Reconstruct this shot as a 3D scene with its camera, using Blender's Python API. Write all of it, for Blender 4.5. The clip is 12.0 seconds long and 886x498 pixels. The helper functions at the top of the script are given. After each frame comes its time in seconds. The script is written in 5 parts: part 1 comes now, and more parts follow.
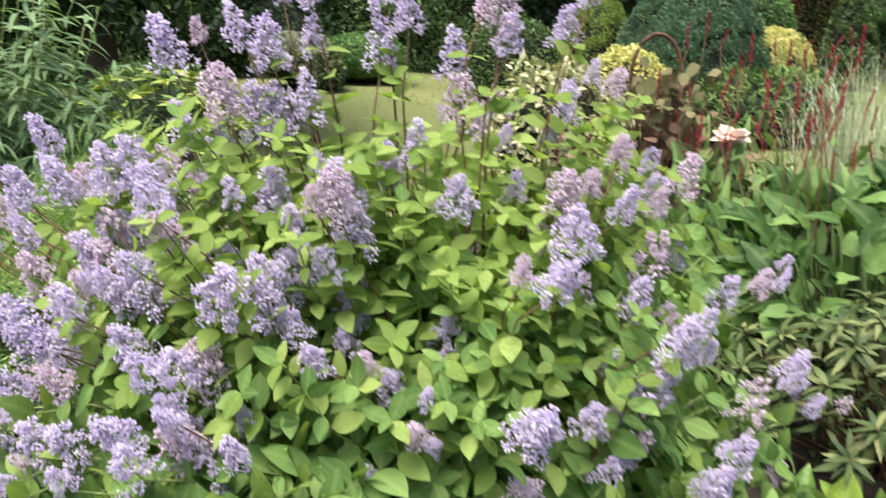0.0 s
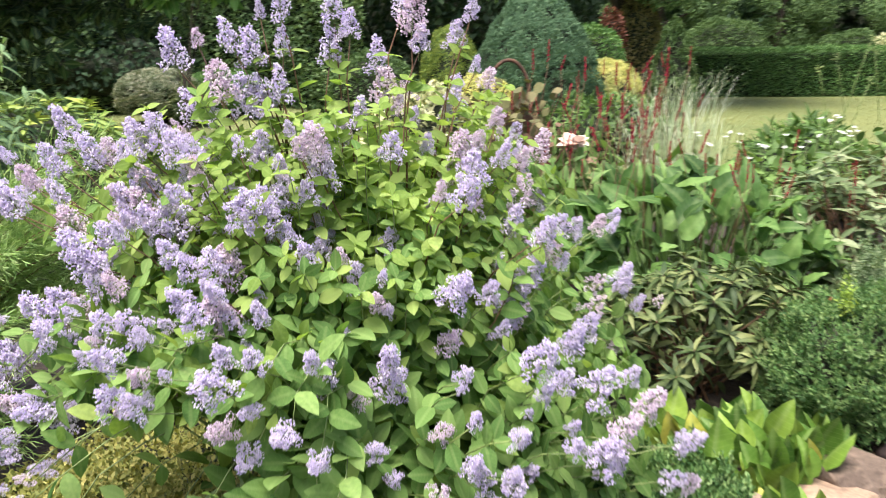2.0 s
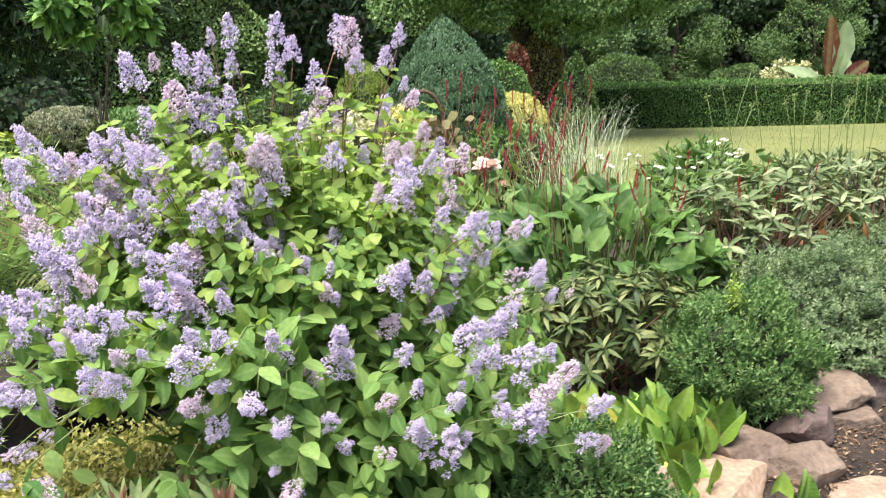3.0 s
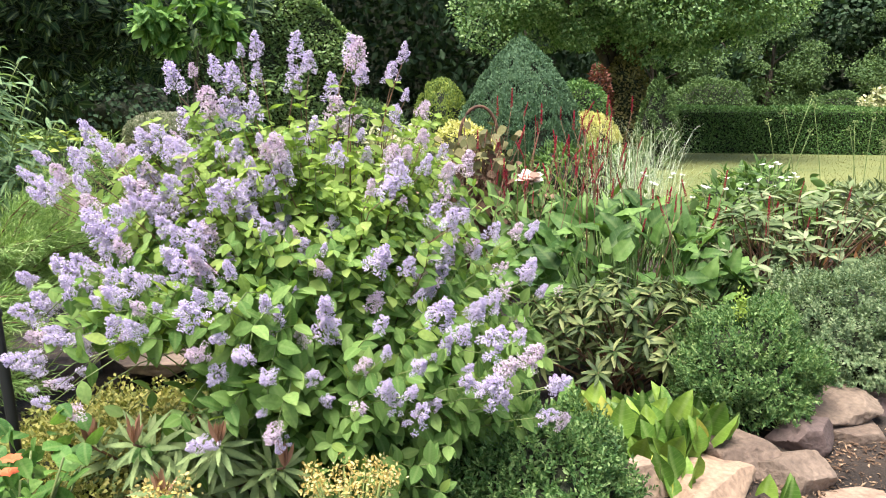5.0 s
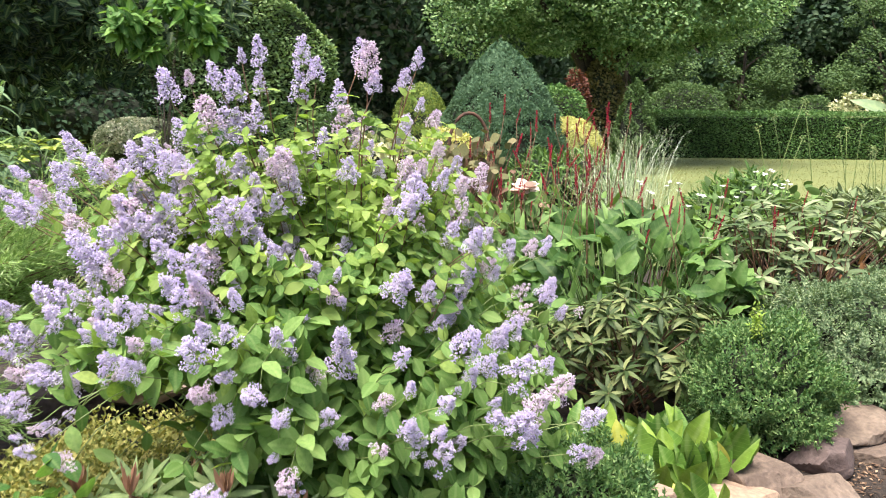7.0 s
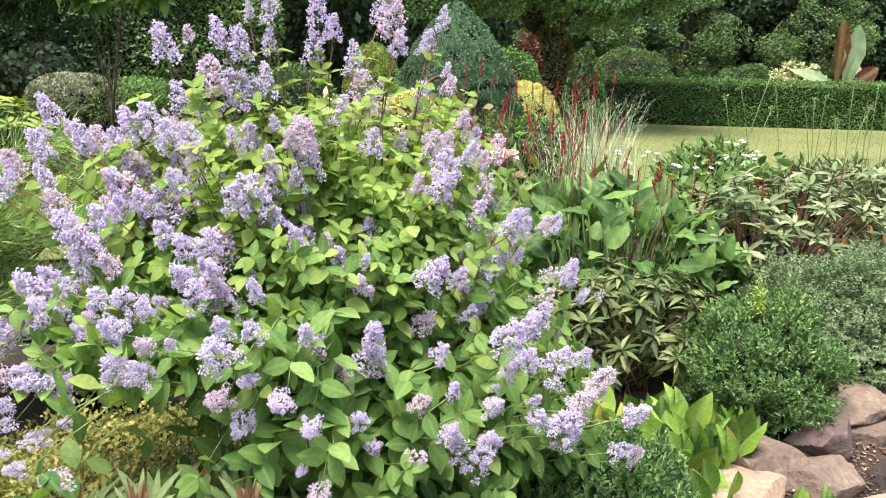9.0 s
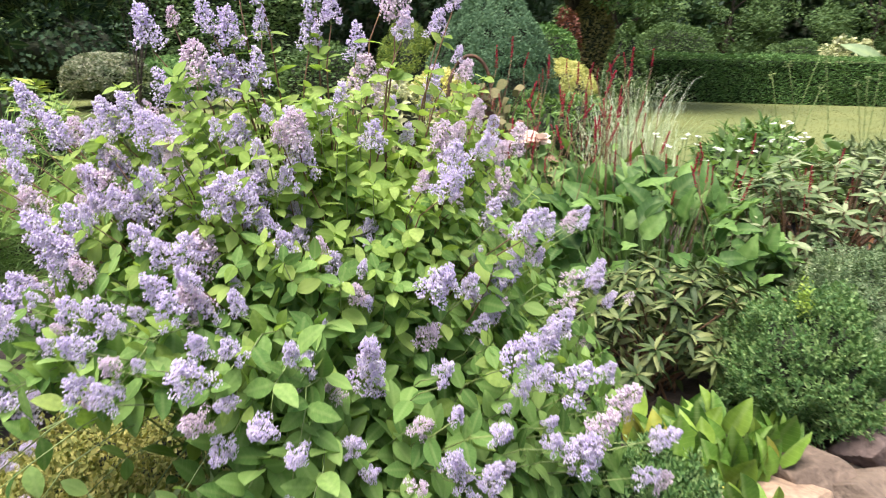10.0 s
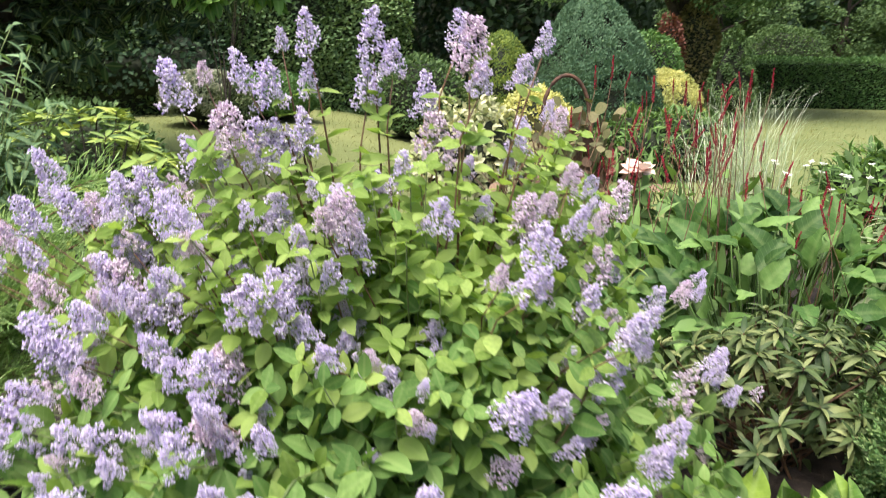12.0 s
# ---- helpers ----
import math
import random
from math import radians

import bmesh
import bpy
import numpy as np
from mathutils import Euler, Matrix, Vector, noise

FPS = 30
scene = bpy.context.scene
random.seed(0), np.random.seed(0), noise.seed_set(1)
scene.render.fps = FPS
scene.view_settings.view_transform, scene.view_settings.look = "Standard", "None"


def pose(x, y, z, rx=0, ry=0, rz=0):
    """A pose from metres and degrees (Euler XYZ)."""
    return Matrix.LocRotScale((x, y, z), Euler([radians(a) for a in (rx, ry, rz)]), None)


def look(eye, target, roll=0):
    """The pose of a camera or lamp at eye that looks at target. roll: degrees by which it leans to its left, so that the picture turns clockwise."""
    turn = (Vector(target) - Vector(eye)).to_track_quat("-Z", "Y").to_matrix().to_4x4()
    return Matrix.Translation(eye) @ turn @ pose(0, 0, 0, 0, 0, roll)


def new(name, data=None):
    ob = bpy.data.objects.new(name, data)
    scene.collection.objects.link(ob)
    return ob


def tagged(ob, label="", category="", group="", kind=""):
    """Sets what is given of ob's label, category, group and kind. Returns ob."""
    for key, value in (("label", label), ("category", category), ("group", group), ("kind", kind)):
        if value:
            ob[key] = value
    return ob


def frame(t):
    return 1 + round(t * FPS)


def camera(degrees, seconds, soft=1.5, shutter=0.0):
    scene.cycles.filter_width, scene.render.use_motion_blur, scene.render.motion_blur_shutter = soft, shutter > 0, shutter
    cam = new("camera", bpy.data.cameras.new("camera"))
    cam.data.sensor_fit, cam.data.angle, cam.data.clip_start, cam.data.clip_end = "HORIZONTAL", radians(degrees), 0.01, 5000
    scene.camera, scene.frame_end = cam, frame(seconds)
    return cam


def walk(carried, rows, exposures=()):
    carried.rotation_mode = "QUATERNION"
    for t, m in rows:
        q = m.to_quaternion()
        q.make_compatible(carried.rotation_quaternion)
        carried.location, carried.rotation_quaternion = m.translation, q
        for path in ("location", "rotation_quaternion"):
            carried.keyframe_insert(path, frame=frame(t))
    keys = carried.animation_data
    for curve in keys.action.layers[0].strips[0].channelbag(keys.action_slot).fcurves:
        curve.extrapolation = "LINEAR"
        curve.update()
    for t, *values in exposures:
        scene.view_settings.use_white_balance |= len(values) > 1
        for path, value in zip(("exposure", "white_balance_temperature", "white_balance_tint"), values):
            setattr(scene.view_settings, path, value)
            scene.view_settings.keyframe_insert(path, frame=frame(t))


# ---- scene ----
cam = camera(56.0, 12.0, 1.0, 0.6)
PATH = [
    (0, (0.027, -0.027, 1.483), (0.02, 1.896, 0.932), -0.5),
    (0.5, (0.037, -0.109, 1.47), (0.132, 1.798, 0.877), -1.0),
    (1, (0.02, -0.267, 1.461), (0.171, 1.645, 0.893), -1.5),
    (1.5, (-0.024, -0.433, 1.46), (0.152, 1.493, 0.95), -1.5),
    (2, (-0.131, -0.545, 1.432), (0.197, 1.372, 0.964), -1.0),
    (2.5, (-0.231, -0.673, 1.39), (0.242, 1.222, 0.962), -1.3),
    (3, (-0.223, -0.76, 1.397), (0.311, 1.128, 1.01), -1.5),
    (3.2, (-0.201, -0.802, 1.394), (0.337, 1.089, 1.027), -1.5),
    (4.8, (-0.038, -1.076, 1.379), (0.298, 0.864, 1.027), 0.1),
    (5, (-0.045, -1.077, 1.38), (0.285, 0.865, 1.035), 0.2),
    (5.5, (-0.062, -1.064, 1.385), (0.258, 0.883, 1.057), 0.5),
    (6, (-0.07, -1.045, 1.385), (0.254, 0.902, 1.061), 0.5),
    (6.5, (-0.092, -0.994, 1.392), (0.249, 0.95, 1.067), 0.5),
    (7, (-0.13, -0.888, 1.394), (0.268, 1.043, 1.059), 0.2),
    (7.2, (-0.145, -0.851, 1.397), (0.274, 1.075, 1.057), 0.1),
    (8.8, (-0.28, -0.671, 1.404), (0.267, 1.208, 0.993), 1.1),
    (9, (-0.287, -0.66, 1.403), (0.256, 1.218, 0.981), 1.4),
    (9.5, (-0.272, -0.62, 1.404), (0.243, 1.259, 0.955), 1.4),
    (10, (-0.185, -0.512, 1.418), (0.265, 1.378, 0.942), 1.1),
    (10.5, (-0.1, -0.426, 1.468), (0.202, 1.488, 0.973), 0.5),
    (11, (-0.05, -0.348, 1.485), (0.137, 1.58, 0.986), 0.1),
    (11.5, (-0.052, -0.294, 1.484), (0.133, 1.633, 0.983), 0.3),
    (12, (-0.096, -0.195, 1.497), (0.13, 1.736, 1.03), 0.1),
]
walk(cam, [(t, look(eye, target, roll)) for t, eye, target, roll in PATH], [(0.0, 1.15), (1.0, 1.2), (2.0, 1.4), (2.5, 1.43), (5.5, 1.5), (9.0, 1.45), (10.5, 1.28), (12.0, 1.26)])

# ---- light ----
world = bpy.data.worlds.new("sky")
scene.world = world
world.use_nodes = True
wn = world.node_tree.nodes
sky = wn.new("ShaderNodeTexSky")
sky.sky_type = "NISHITA"
sky.sun_disc = False
sky.sun_elevation, sky.sun_rotation = radians(71), radians(-141)
sky.air_density, sky.dust_density = 1.0, 4.0
world.node_tree.links.new(sky.outputs[0], wn["Background"].inputs[0])
wn["Background"].inputs[1].default_value = 0.11
sun = new("sun", bpy.data.lights.new("sun", "SUN"))
sun.data.energy, sun.data.angle, sun.data.color = 3.3, radians(36), (1.0, 0.96, 0.9)
sun.matrix_world = look((-2.0, -2.5, 9.2), (0, 0, 0))

# ---- materials ----
rng = np.random.default_rng(11)


def nodes(name):
    m = bpy.data.materials.new(name)
    m.use_nodes = True
    t = m.node_tree
    return m, t, t.nodes["Principled BSDF"], t.nodes["Material Output"]


def ramp(t, stops):
    r = t.nodes.new("ShaderNodeValToRGB")
    while len(r.color_ramp.elements) < len(stops):
        r.color_ramp.elements.new(0.5)
    for e, (p, c) in zip(r.color_ramp.elements, stops):
        e.position, e.color = p, (*c, 1)
    return r


def noise_tex(t, scale, detail=3.0, space="Object"):
    c = t.nodes.new("ShaderNodeTexCoord")
    n = t.nodes.new("ShaderNodeTexNoise")
    n.inputs["Scale"].default_value, n.inputs["Detail"].default_value = scale, detail
    t.links.new(c.outputs[space], n.inputs["Vector"])
    return n


def mixed(t, kind, fac, a, b):
    m = t.nodes.new("ShaderNodeMix")
    m.data_type, m.blend_type = "RGBA", kind
    for key, v in ((0, fac), (6, a), (7, b)):
        if isinstance(v, (int, float)):
            m.inputs[key].default_value = v
        elif isinstance(v, tuple):
            m.inputs[key].default_value = (*v, 1)
        else:
            t.links.new(v, m.inputs[key])
    return m.outputs[2]


def bumped(t, p, height, strength, dist=0.002):
    b = t.nodes.new("ShaderNodeBump")
    b.inputs["Strength"].default_value, b.inputs["Distance"].default_value = strength, dist
    t.links.new(height, b.inputs["Height"])
    t.links.new(b.outputs[0], p.inputs["Normal"])


def leaf_mat(name, stops, rough=0.5, thin=0.3, veins=0.0, patch=6.0, glow=(1.15, 1.2, 0.6), tint=(1.14, 0.98, 1.35)):
    """Leaf: tone differs leaf by leaf, mottled by noise, with a paler midrib where veins is set; light passes through."""
    m, t, p, out = nodes(name)
    g, o = t.nodes.new("ShaderNodeNewGeometry"), t.nodes.new("ShaderNodeObjectInfo")
    add, fr = t.nodes.new("ShaderNodeMath"), t.nodes.new("ShaderNodeMath")
    add.operation, fr.operation = "ADD", "FRACT"
    t.links.new(g.outputs["Random Per Island"], add.inputs[0])
    t.links.new(o.outputs["Random"], add.inputs[1])
    t.links.new(add.outputs[0], fr.inputs[0])
    r = ramp(t, [(q, tuple(u * k for u, k in zip(c, tint)) if c[1] > max(c[0], c[2]) else c) for q, c in stops])
    t.links.new(fr.outputs[0], r.inputs[0])
    big = noise_tex(t, patch, 2)
    shade = ramp(t, [(0.3, (0.72, 0.78, 0.7)), (0.7, (1.2, 1.15, 1.1))])
    t.links.new(big.outputs[0], shade.inputs[0])
    col = mixed(t, "MULTIPLY", 0.8, r.outputs[0], shade.outputs[0])
    fine = noise_tex(t, 180, 4)
    height = fine.outputs[0]
    if veins:
        uv = t.nodes.new("ShaderNodeUVMap")
        sep = t.nodes.new("ShaderNodeSeparateXYZ")
        t.links.new(uv.outputs[0], sep.inputs[0])
        a = t.nodes.new("ShaderNodeMath")
        a.operation = "ABSOLUTE"
        t.links.new(sep.outputs[1], a.inputs[0])
        mid = ramp(t, [(0.02, (1, 1, 1)), (0.07, (0, 0, 0))])
        t.links.new(a.outputs[0], mid.inputs[0])
        # side veins slant towards the tip
        sl, w = t.nodes.new("ShaderNodeMath"), t.nodes.new("ShaderNodeMath")
        sl.operation, w.operation = "MULTIPLY_ADD", "SINE"
        k = t.nodes.new("ShaderNodeMath")
        k.operation = "MULTIPLY"
        k.inputs[1].default_value = 55.0
        sl.inputs[1].default_value = -0.55
        t.links.new(a.outputs[0], sl.inputs[0])
        t.links.new(sep.outputs[0], sl.inputs[2])
        t.links.new(sl.outputs[0], k.inputs[0])
        t.links.new(k.outputs[0], w.inputs[0])
        side = ramp(t, [(0.86, (0, 0, 0)), (1.0, (0.6, 0.6, 0.6))])
        t.links.new(w.outputs[0], side.inputs[0])
        vein = mixed(t, "ADD", 1.0, mid.outputs[0], side.outputs[0])
        pale = mixed(t, "MIX", 0.5, col, (0.5, 0.6, 0.25))
        f = t.nodes.new("ShaderNodeMath")
        f.operation = "MULTIPLY"
        f.inputs[1].default_value = veins
        t.links.new(vein, f.inputs[0])
        col = mixed(t, "MIX", f.outputs[0], col, pale)
        height = mixed(t, "SUBTRACT", 0.8, fine.outputs[0], vein)
    t.links.new(col, p.inputs["Base Color"])
    p.inputs["Roughness"].default_value, p.inputs["Specular IOR Level"].default_value = rough + 0.1, 0.22
    bumped(t, p, height, 0.35)
    tr, mx = t.nodes.new("ShaderNodeBsdfTranslucent"), t.nodes.new("ShaderNodeMixShader")
    t.links.new(mixed(t, "MULTIPLY", 1.0, col, glow), tr.inputs[0])
    mx.inputs[0].default_value = thin
    t.links.new(p.outputs[0], mx.inputs[1])
    t.links.new(tr.outputs[0], mx.inputs[2])
    t.links.new(mx.outputs[0], out.inputs[0])
    return m


def rough_mat(name, stops, scale, rough=0.85, bump=0.5, fine=90.0, dist=0.01, fleck=None):
    """Stone, soil, bark: two scales of noise over the ramp, a tone of its own for each piece, relief."""
    m, t, p, out = nodes(name)
    a, b = noise_tex(t, scale, 6), noise_tex(t, fine, 5)
    r = ramp(t, stops)
    t.links.new(a.outputs[0], r.inputs[0])
    g = ramp(t, [(0.3, (0.6, 0.6, 0.6)), (0.7, (1.25, 1.25, 1.25))])
    t.links.new(b.outputs[0], g.inputs[0])
    col = mixed(t, "MULTIPLY", 0.75, r.outputs[0], g.outputs[0])
    o = t.nodes.new("ShaderNodeObjectInfo")
    tone = ramp(t, [(0.0, (0.75, 0.7, 0.72)), (0.5, (1.0, 1.0, 1.0)), (1.0, (1.2, 1.12, 1.02))])
    t.links.new(o.outputs["Random"], tone.inputs[0])
    col = mixed(t, "MULTIPLY", 1.0, col, tone.outputs[0])
    if fleck:
        v = noise_tex(t, fleck[0], 2)
        k = ramp(t, [(0.6, (0, 0, 0)), (0.66, (1, 1, 1))])
        t.links.new(v.outputs[0], k.inputs[0])
        col = mixed(t, "MIX", k.outputs[0], col, fleck[1])
    t.links.new(col, p.inputs["Base Color"])
    p.inputs["Roughness"].default_value = rough
    bumped(t, p, mixed(t, "MIX", 0.4, a.outputs[0], b.outputs[0]), bump, dist)
    return m


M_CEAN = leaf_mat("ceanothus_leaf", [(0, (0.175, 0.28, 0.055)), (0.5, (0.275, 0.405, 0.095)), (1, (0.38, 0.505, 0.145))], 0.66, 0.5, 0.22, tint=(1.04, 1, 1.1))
# mature leaves' deeper green, with the shade low in the shrub put in
M_CEANLOW = leaf_mat("mature_shaded_ceanothus_leaf", [(0, (0.078, 0.165, 0.038)), (0.5, (0.148, 0.265, 0.065)), (1, (0.25, 0.38, 0.11))], 0.62, 0.38, 0.25, tint=(1.02, 1, 1.1))
M_BUD = leaf_mat("buddleia_leaf", [(0, (0.06, 0.125, 0.058)), (0.6, (0.11, 0.2, 0.095)), (1, (0.19, 0.3, 0.15))], 0.6, 0.3, 0.4, tint=(1, 1, 1.1))
M_BOX = leaf_mat("box_leaf", [(0, (0.053, 0.13, 0.036)), (0.6, (0.12, 0.225, 0.066)), (1, (0.27, 0.39, 0.14))], 0.4, 0.2, tint=(1.05, 1, 1.15))
M_BOXNEW = leaf_mat("box_new_growth", [(0, (0.22, 0.38, 0.05)), (1, (0.36, 0.51, 0.09))], 0.45, 0.35)
M_HEBE = leaf_mat("hebe_leaf", [(0, (0.1, 0.17, 0.075)), (0.6, (0.19, 0.275, 0.125)), (1, (0.33, 0.41, 0.22))], 0.7, 0.15, tint=(1.05, 1, 1.15))
M_HOSTA = leaf_mat("broad_leaf", [(0, (0.04, 0.105, 0.015)), (0.5, (0.1, 0.205, 0.028)), (0.93, (0.225, 0.345, 0.05)), (1, (0.46, 0.43, 0.08))], 0.36, 0.12, 0.35, tint=(1.05, 1, 1.1))
M_DOCK = leaf_mat("knotweed_leaf", [(0, (0.03, 0.075, 0.018)), (0.6, (0.072, 0.158, 0.036)), (1, (0.17, 0.3, 0.08))], 0.38, 0.28, 0.2, tint=(1.05, 1, 1.05))
M_RHODO = leaf_mat("rhododendron_leaf", [(0, (0.02, 0.045, 0.012)), (0.5, (0.068, 0.105, 0.032)), (1, (0.19, 0.23, 0.085))], 0.38, 0.08, 0.05, tint=(1.1, 1, 1.1))
M_RHPALE = leaf_mat("pale_rhododendron_leaf", [(0, (0.055, 0.095, 0.032)), (0.5, (0.12, 0.17, 0.062)), (1, (0.26, 0.31, 0.15))], 0.45, 0.12, 0.1, tint=(1.05, 1, 1.2))
M_RHYELL = leaf_mat("yellow_green_leaf", [(0, (0.06, 0.13, 0.03)), (0.5, (0.16, 0.27, 0.04)), (1, (0.32, 0.42, 0.06))], 0.4, 0.2, 0.4)
M_EUPH = leaf_mat("spurge_leaf", [(0, (0.085, 0.15, 0.045)), (0.6, (0.14, 0.225, 0.066)), (1, (0.22, 0.31, 0.105))], 0.55, 0.15, 0.25)
M_GOLD = leaf_mat("golden_leaf", [(0, (0.12, 0.17, 0.035)), (0.5, (0.27, 0.31, 0.065)), (1, (0.43, 0.44, 0.12))], 0.5, 0.25)
M_YFLOWER = leaf_mat("straw_yellow_bloom", [(0, (0.42, 0.3, 0.08)), (0.5, (0.62, 0.47, 0.17)), (1, (0.8, 0.66, 0.34))], 0.6, 0.25, glow=(1, 1, 0.9))
M_JUNI = leaf_mat("juniper_needle", [(0, (0.15, 0.29, 0.08)), (0.6, (0.3, 0.47, 0.15)), (1, (0.5, 0.66, 0.31))], 0.55, 0.3, tint=(1.08, 1, 1.1))
M_YEW = leaf_mat("blue_green_needle", [(0, (0.08, 0.15, 0.08)), (0.6, (0.11, 0.19, 0.1)), (1, (0.15, 0.24, 0.125))], 0.75, 0.1, patch=3.0, tint=(1, 1, 1.1))
M_HEDGE = leaf_mat("hedge_leaf", [(0, (0.05, 0.125, 0.032)), (0.6, (0.095, 0.2, 0.05)), (1, (0.17, 0.3, 0.08))], 0.5, 0.15, patch=1.5, tint=(1.08, 1, 1.2))
M_TALL = leaf_mat("tall_hedge_leaf", [(0, (0.1, 0.2, 0.06)), (0.6, (0.19, 0.33, 0.1)), (1, (0.32, 0.47, 0.17))], 0.5, 0.2, patch=1.0)
M_DOME = leaf_mat("pale_dome_leaf", [(0, (0.13, 0.2, 0.085)), (0.5, (0.25, 0.32, 0.16)), (1, (0.46, 0.51, 0.31))], 0.6, 0.15)
M_BALL = leaf_mat("clipped_leaf", [(0, (0.05, 0.105, 0.028)), (0.6, (0.075, 0.15, 0.038)), (1, (0.12, 0.21, 0.055))], 0.55, 0.15, patch=3.0)
M_YBALL = leaf_mat("gold_clipped_leaf", [(0, (0.3, 0.36, 0.08)), (0.5, (0.54, 0.57, 0.17)), (1, (0.74, 0.74, 0.34))], 0.5, 0.25, patch=4.0, tint=(1.12, 0.98, 1.28))
M_VAR = leaf_mat("cream_variegated_leaf", [(0, (0.12, 0.18, 0.05)), (0.5, (0.4, 0.45, 0.2)), (1, (0.7, 0.7, 0.45))], 0.5, 0.2)
M_TREE = leaf_mat("apple_leaf", [(0, (0.055, 0.125, 0.036)), (0.5, (0.15, 0.275, 0.085)), (1, (0.36, 0.5, 0.21))], 0.45, 0.2, patch=1.0, tint=(1.05, 1, 1.2))
# woodland leaves: the shade under the canopy is put into this dark green
M_DARK = leaf_mat("shaded_tree_leaf", [(0, (0.015, 0.04, 0.015)), (0.6, (0.03, 0.07, 0.025)), (1, (0.06, 0.11, 0.04))], 0.5, 0.15, patch=0.6)
# big tree's leaves away from the light, shade put into the colour
M_BIG = leaf_mat("shaded_big_tree_leaf", [(0, (0.007, 0.02, 0.008)), (0.7, (0.014, 0.037, 0.014)), (1, (0.04, 0.09, 0.03))], 0.5, 0.15, 0.3, tint=(1, 1, 1.1))
M_BRIGHT = leaf_mat("bright_tree_leaf", [(0, (0.045, 0.125, 0.027)), (0.6, (0.1, 0.225, 0.048)), (1, (0.19, 0.35, 0.075))], 0.4, 0.3, 0.3, tint=(1.05, 1, 1.1))
M_RED = leaf_mat("copper_leaf", [(0, (0.1, 0.036, 0.026)), (1, (0.22, 0.085, 0.062))], 0.55, 0.2)
M_BRONZE = leaf_mat("bronze_leaf", [(0, (0.09, 0.1, 0.04)), (0.5, (0.14, 0.14, 0.06)), (1, (0.2, 0.17, 0.09))], 0.55, 0.15)
M_BROWNLEAF = leaf_mat("brown_pink_leaf", [(0, (0.07, 0.04, 0.028)), (0.5, (0.14, 0.08, 0.055)), (1, (0.3, 0.2, 0.14))], 0.55, 0.15)
M_GRASSB = leaf_mat("pale_grass_blade", [(0, (0.28, 0.37, 0.22)), (0.5, (0.5, 0.56, 0.42)), (1, (0.76, 0.78, 0.68))], 0.5, 0.25, tint=(1, 1, 1))
M_IVY = leaf_mat("bronze_climber_leaf", [(0, (0.1, 0.1, 0.035)), (0.5, (0.19, 0.17, 0.065)), (1, (0.28, 0.22, 0.1))], 0.55, 0.15)
M_BANANA = leaf_mat("banana_leaf", [(0, (0.07, 0.02, 0.018)), (0.6, (0.11, 0.035, 0.026)), (1, (0.16, 0.06, 0.035))], 0.35, 0.2, 0.3)
M_BANGREEN = leaf_mat("green_banana_leaf", [(0, (0.16, 0.28, 0.1)), (1, (0.3, 0.42, 0.2))], 0.35, 0.3, 0.3)
M_LAV = leaf_mat("lavender_floret", [(0, (0.63, 0.53, 0.86)), (0.35, (0.75, 0.65, 0.91)), (0.75, (0.84, 0.76, 0.94)), (1, (0.91, 0.86, 0.96))], 0.7, 0.42, patch=25, glow=(1, 1, 1))
M_PINK = leaf_mat("pinkish_floret", [(0, (0.66, 0.5, 0.71)), (0.5, (0.81, 0.67, 0.84)), (1, (0.92, 0.83, 0.91))], 0.7, 0.4, patch=25, glow=(1, 1, 1))
M_REDSPIKE = leaf_mat("crimson_floret", [(0, (0.16, 0.01, 0.02)), (0.6, (0.3, 0.015, 0.04)), (1, (0.45, 0.04, 0.07))], 0.6, 0.15, glow=(1, 1, 1))
M_WHITE = leaf_mat("white_petal", [(0, (0.62, 0.62, 0.55)), (1, (0.82, 0.82, 0.78))], 0.6, 0.25, glow=(1, 1, 1))
M_PALEPINK = leaf_mat("pale_pink_petal", [(0, (0.7, 0.48, 0.42)), (1, (0.82, 0.66, 0.58))], 0.6, 0.25, glow=(1, 1, 1))
M_ORANGE = leaf_mat("orange_petal", [(0, (0.55, 0.12, 0.05)), (1, (0.7, 0.22, 0.1))], 0.6, 0.25, glow=(1, 1, 1))
M_BUDRED = leaf_mat("reddish_bud_leaf", [(0, (0.24, 0.12, 0.08)), (1, (0.38, 0.21, 0.14))], 0.5, 0.15)
M_STEM = rough_mat("red_brown_stem", [(0.3, (0.09, 0.042, 0.025)), (0.7, (0.17, 0.095, 0.045))], 30, 0.7, 0.3)
M_GREENSTEM = rough_mat("green_stem", [(0.3, (0.12, 0.18, 0.05)), (0.7, (0.22, 0.28, 0.09))], 30, 0.6, 0.2)
M_BARK = rough_mat("bark", [(0.3, (0.03, 0.024, 0.018)), (0.7, (0.085, 0.066, 0.048))], 5, 0.95, 1.0, 30, 0.03)
# near-black fill: shade inside bushes and deep woods, put into the colour
M_SHADE = rough_mat("shade_fill", [(0.3, (0.01, 0.015, 0.006)), (0.7, (0.025, 0.032, 0.013))], 20, 0.95, 1.0, 60, 0.03)
M_STONE = rough_mat("sandstone", [(0.25, (0.1, 0.07, 0.052)), (0.5, (0.175, 0.128, 0.094)), (0.8, (0.28, 0.21, 0.155))], 7, 0.9, 1.0, 45, 0.03)
M_DSTONE = rough_mat("purple_brown_stone", [(0.25, (0.06, 0.042, 0.038)), (0.7, (0.15, 0.105, 0.095))], 8, 0.85, 0.9, 50, 0.02)
M_PALESTONE = rough_mat("pale_pink_stone", [(0.25, (0.2, 0.14, 0.105)), (0.8, (0.35, 0.262, 0.195))], 6, 0.9, 0.8, 55, 0.018)
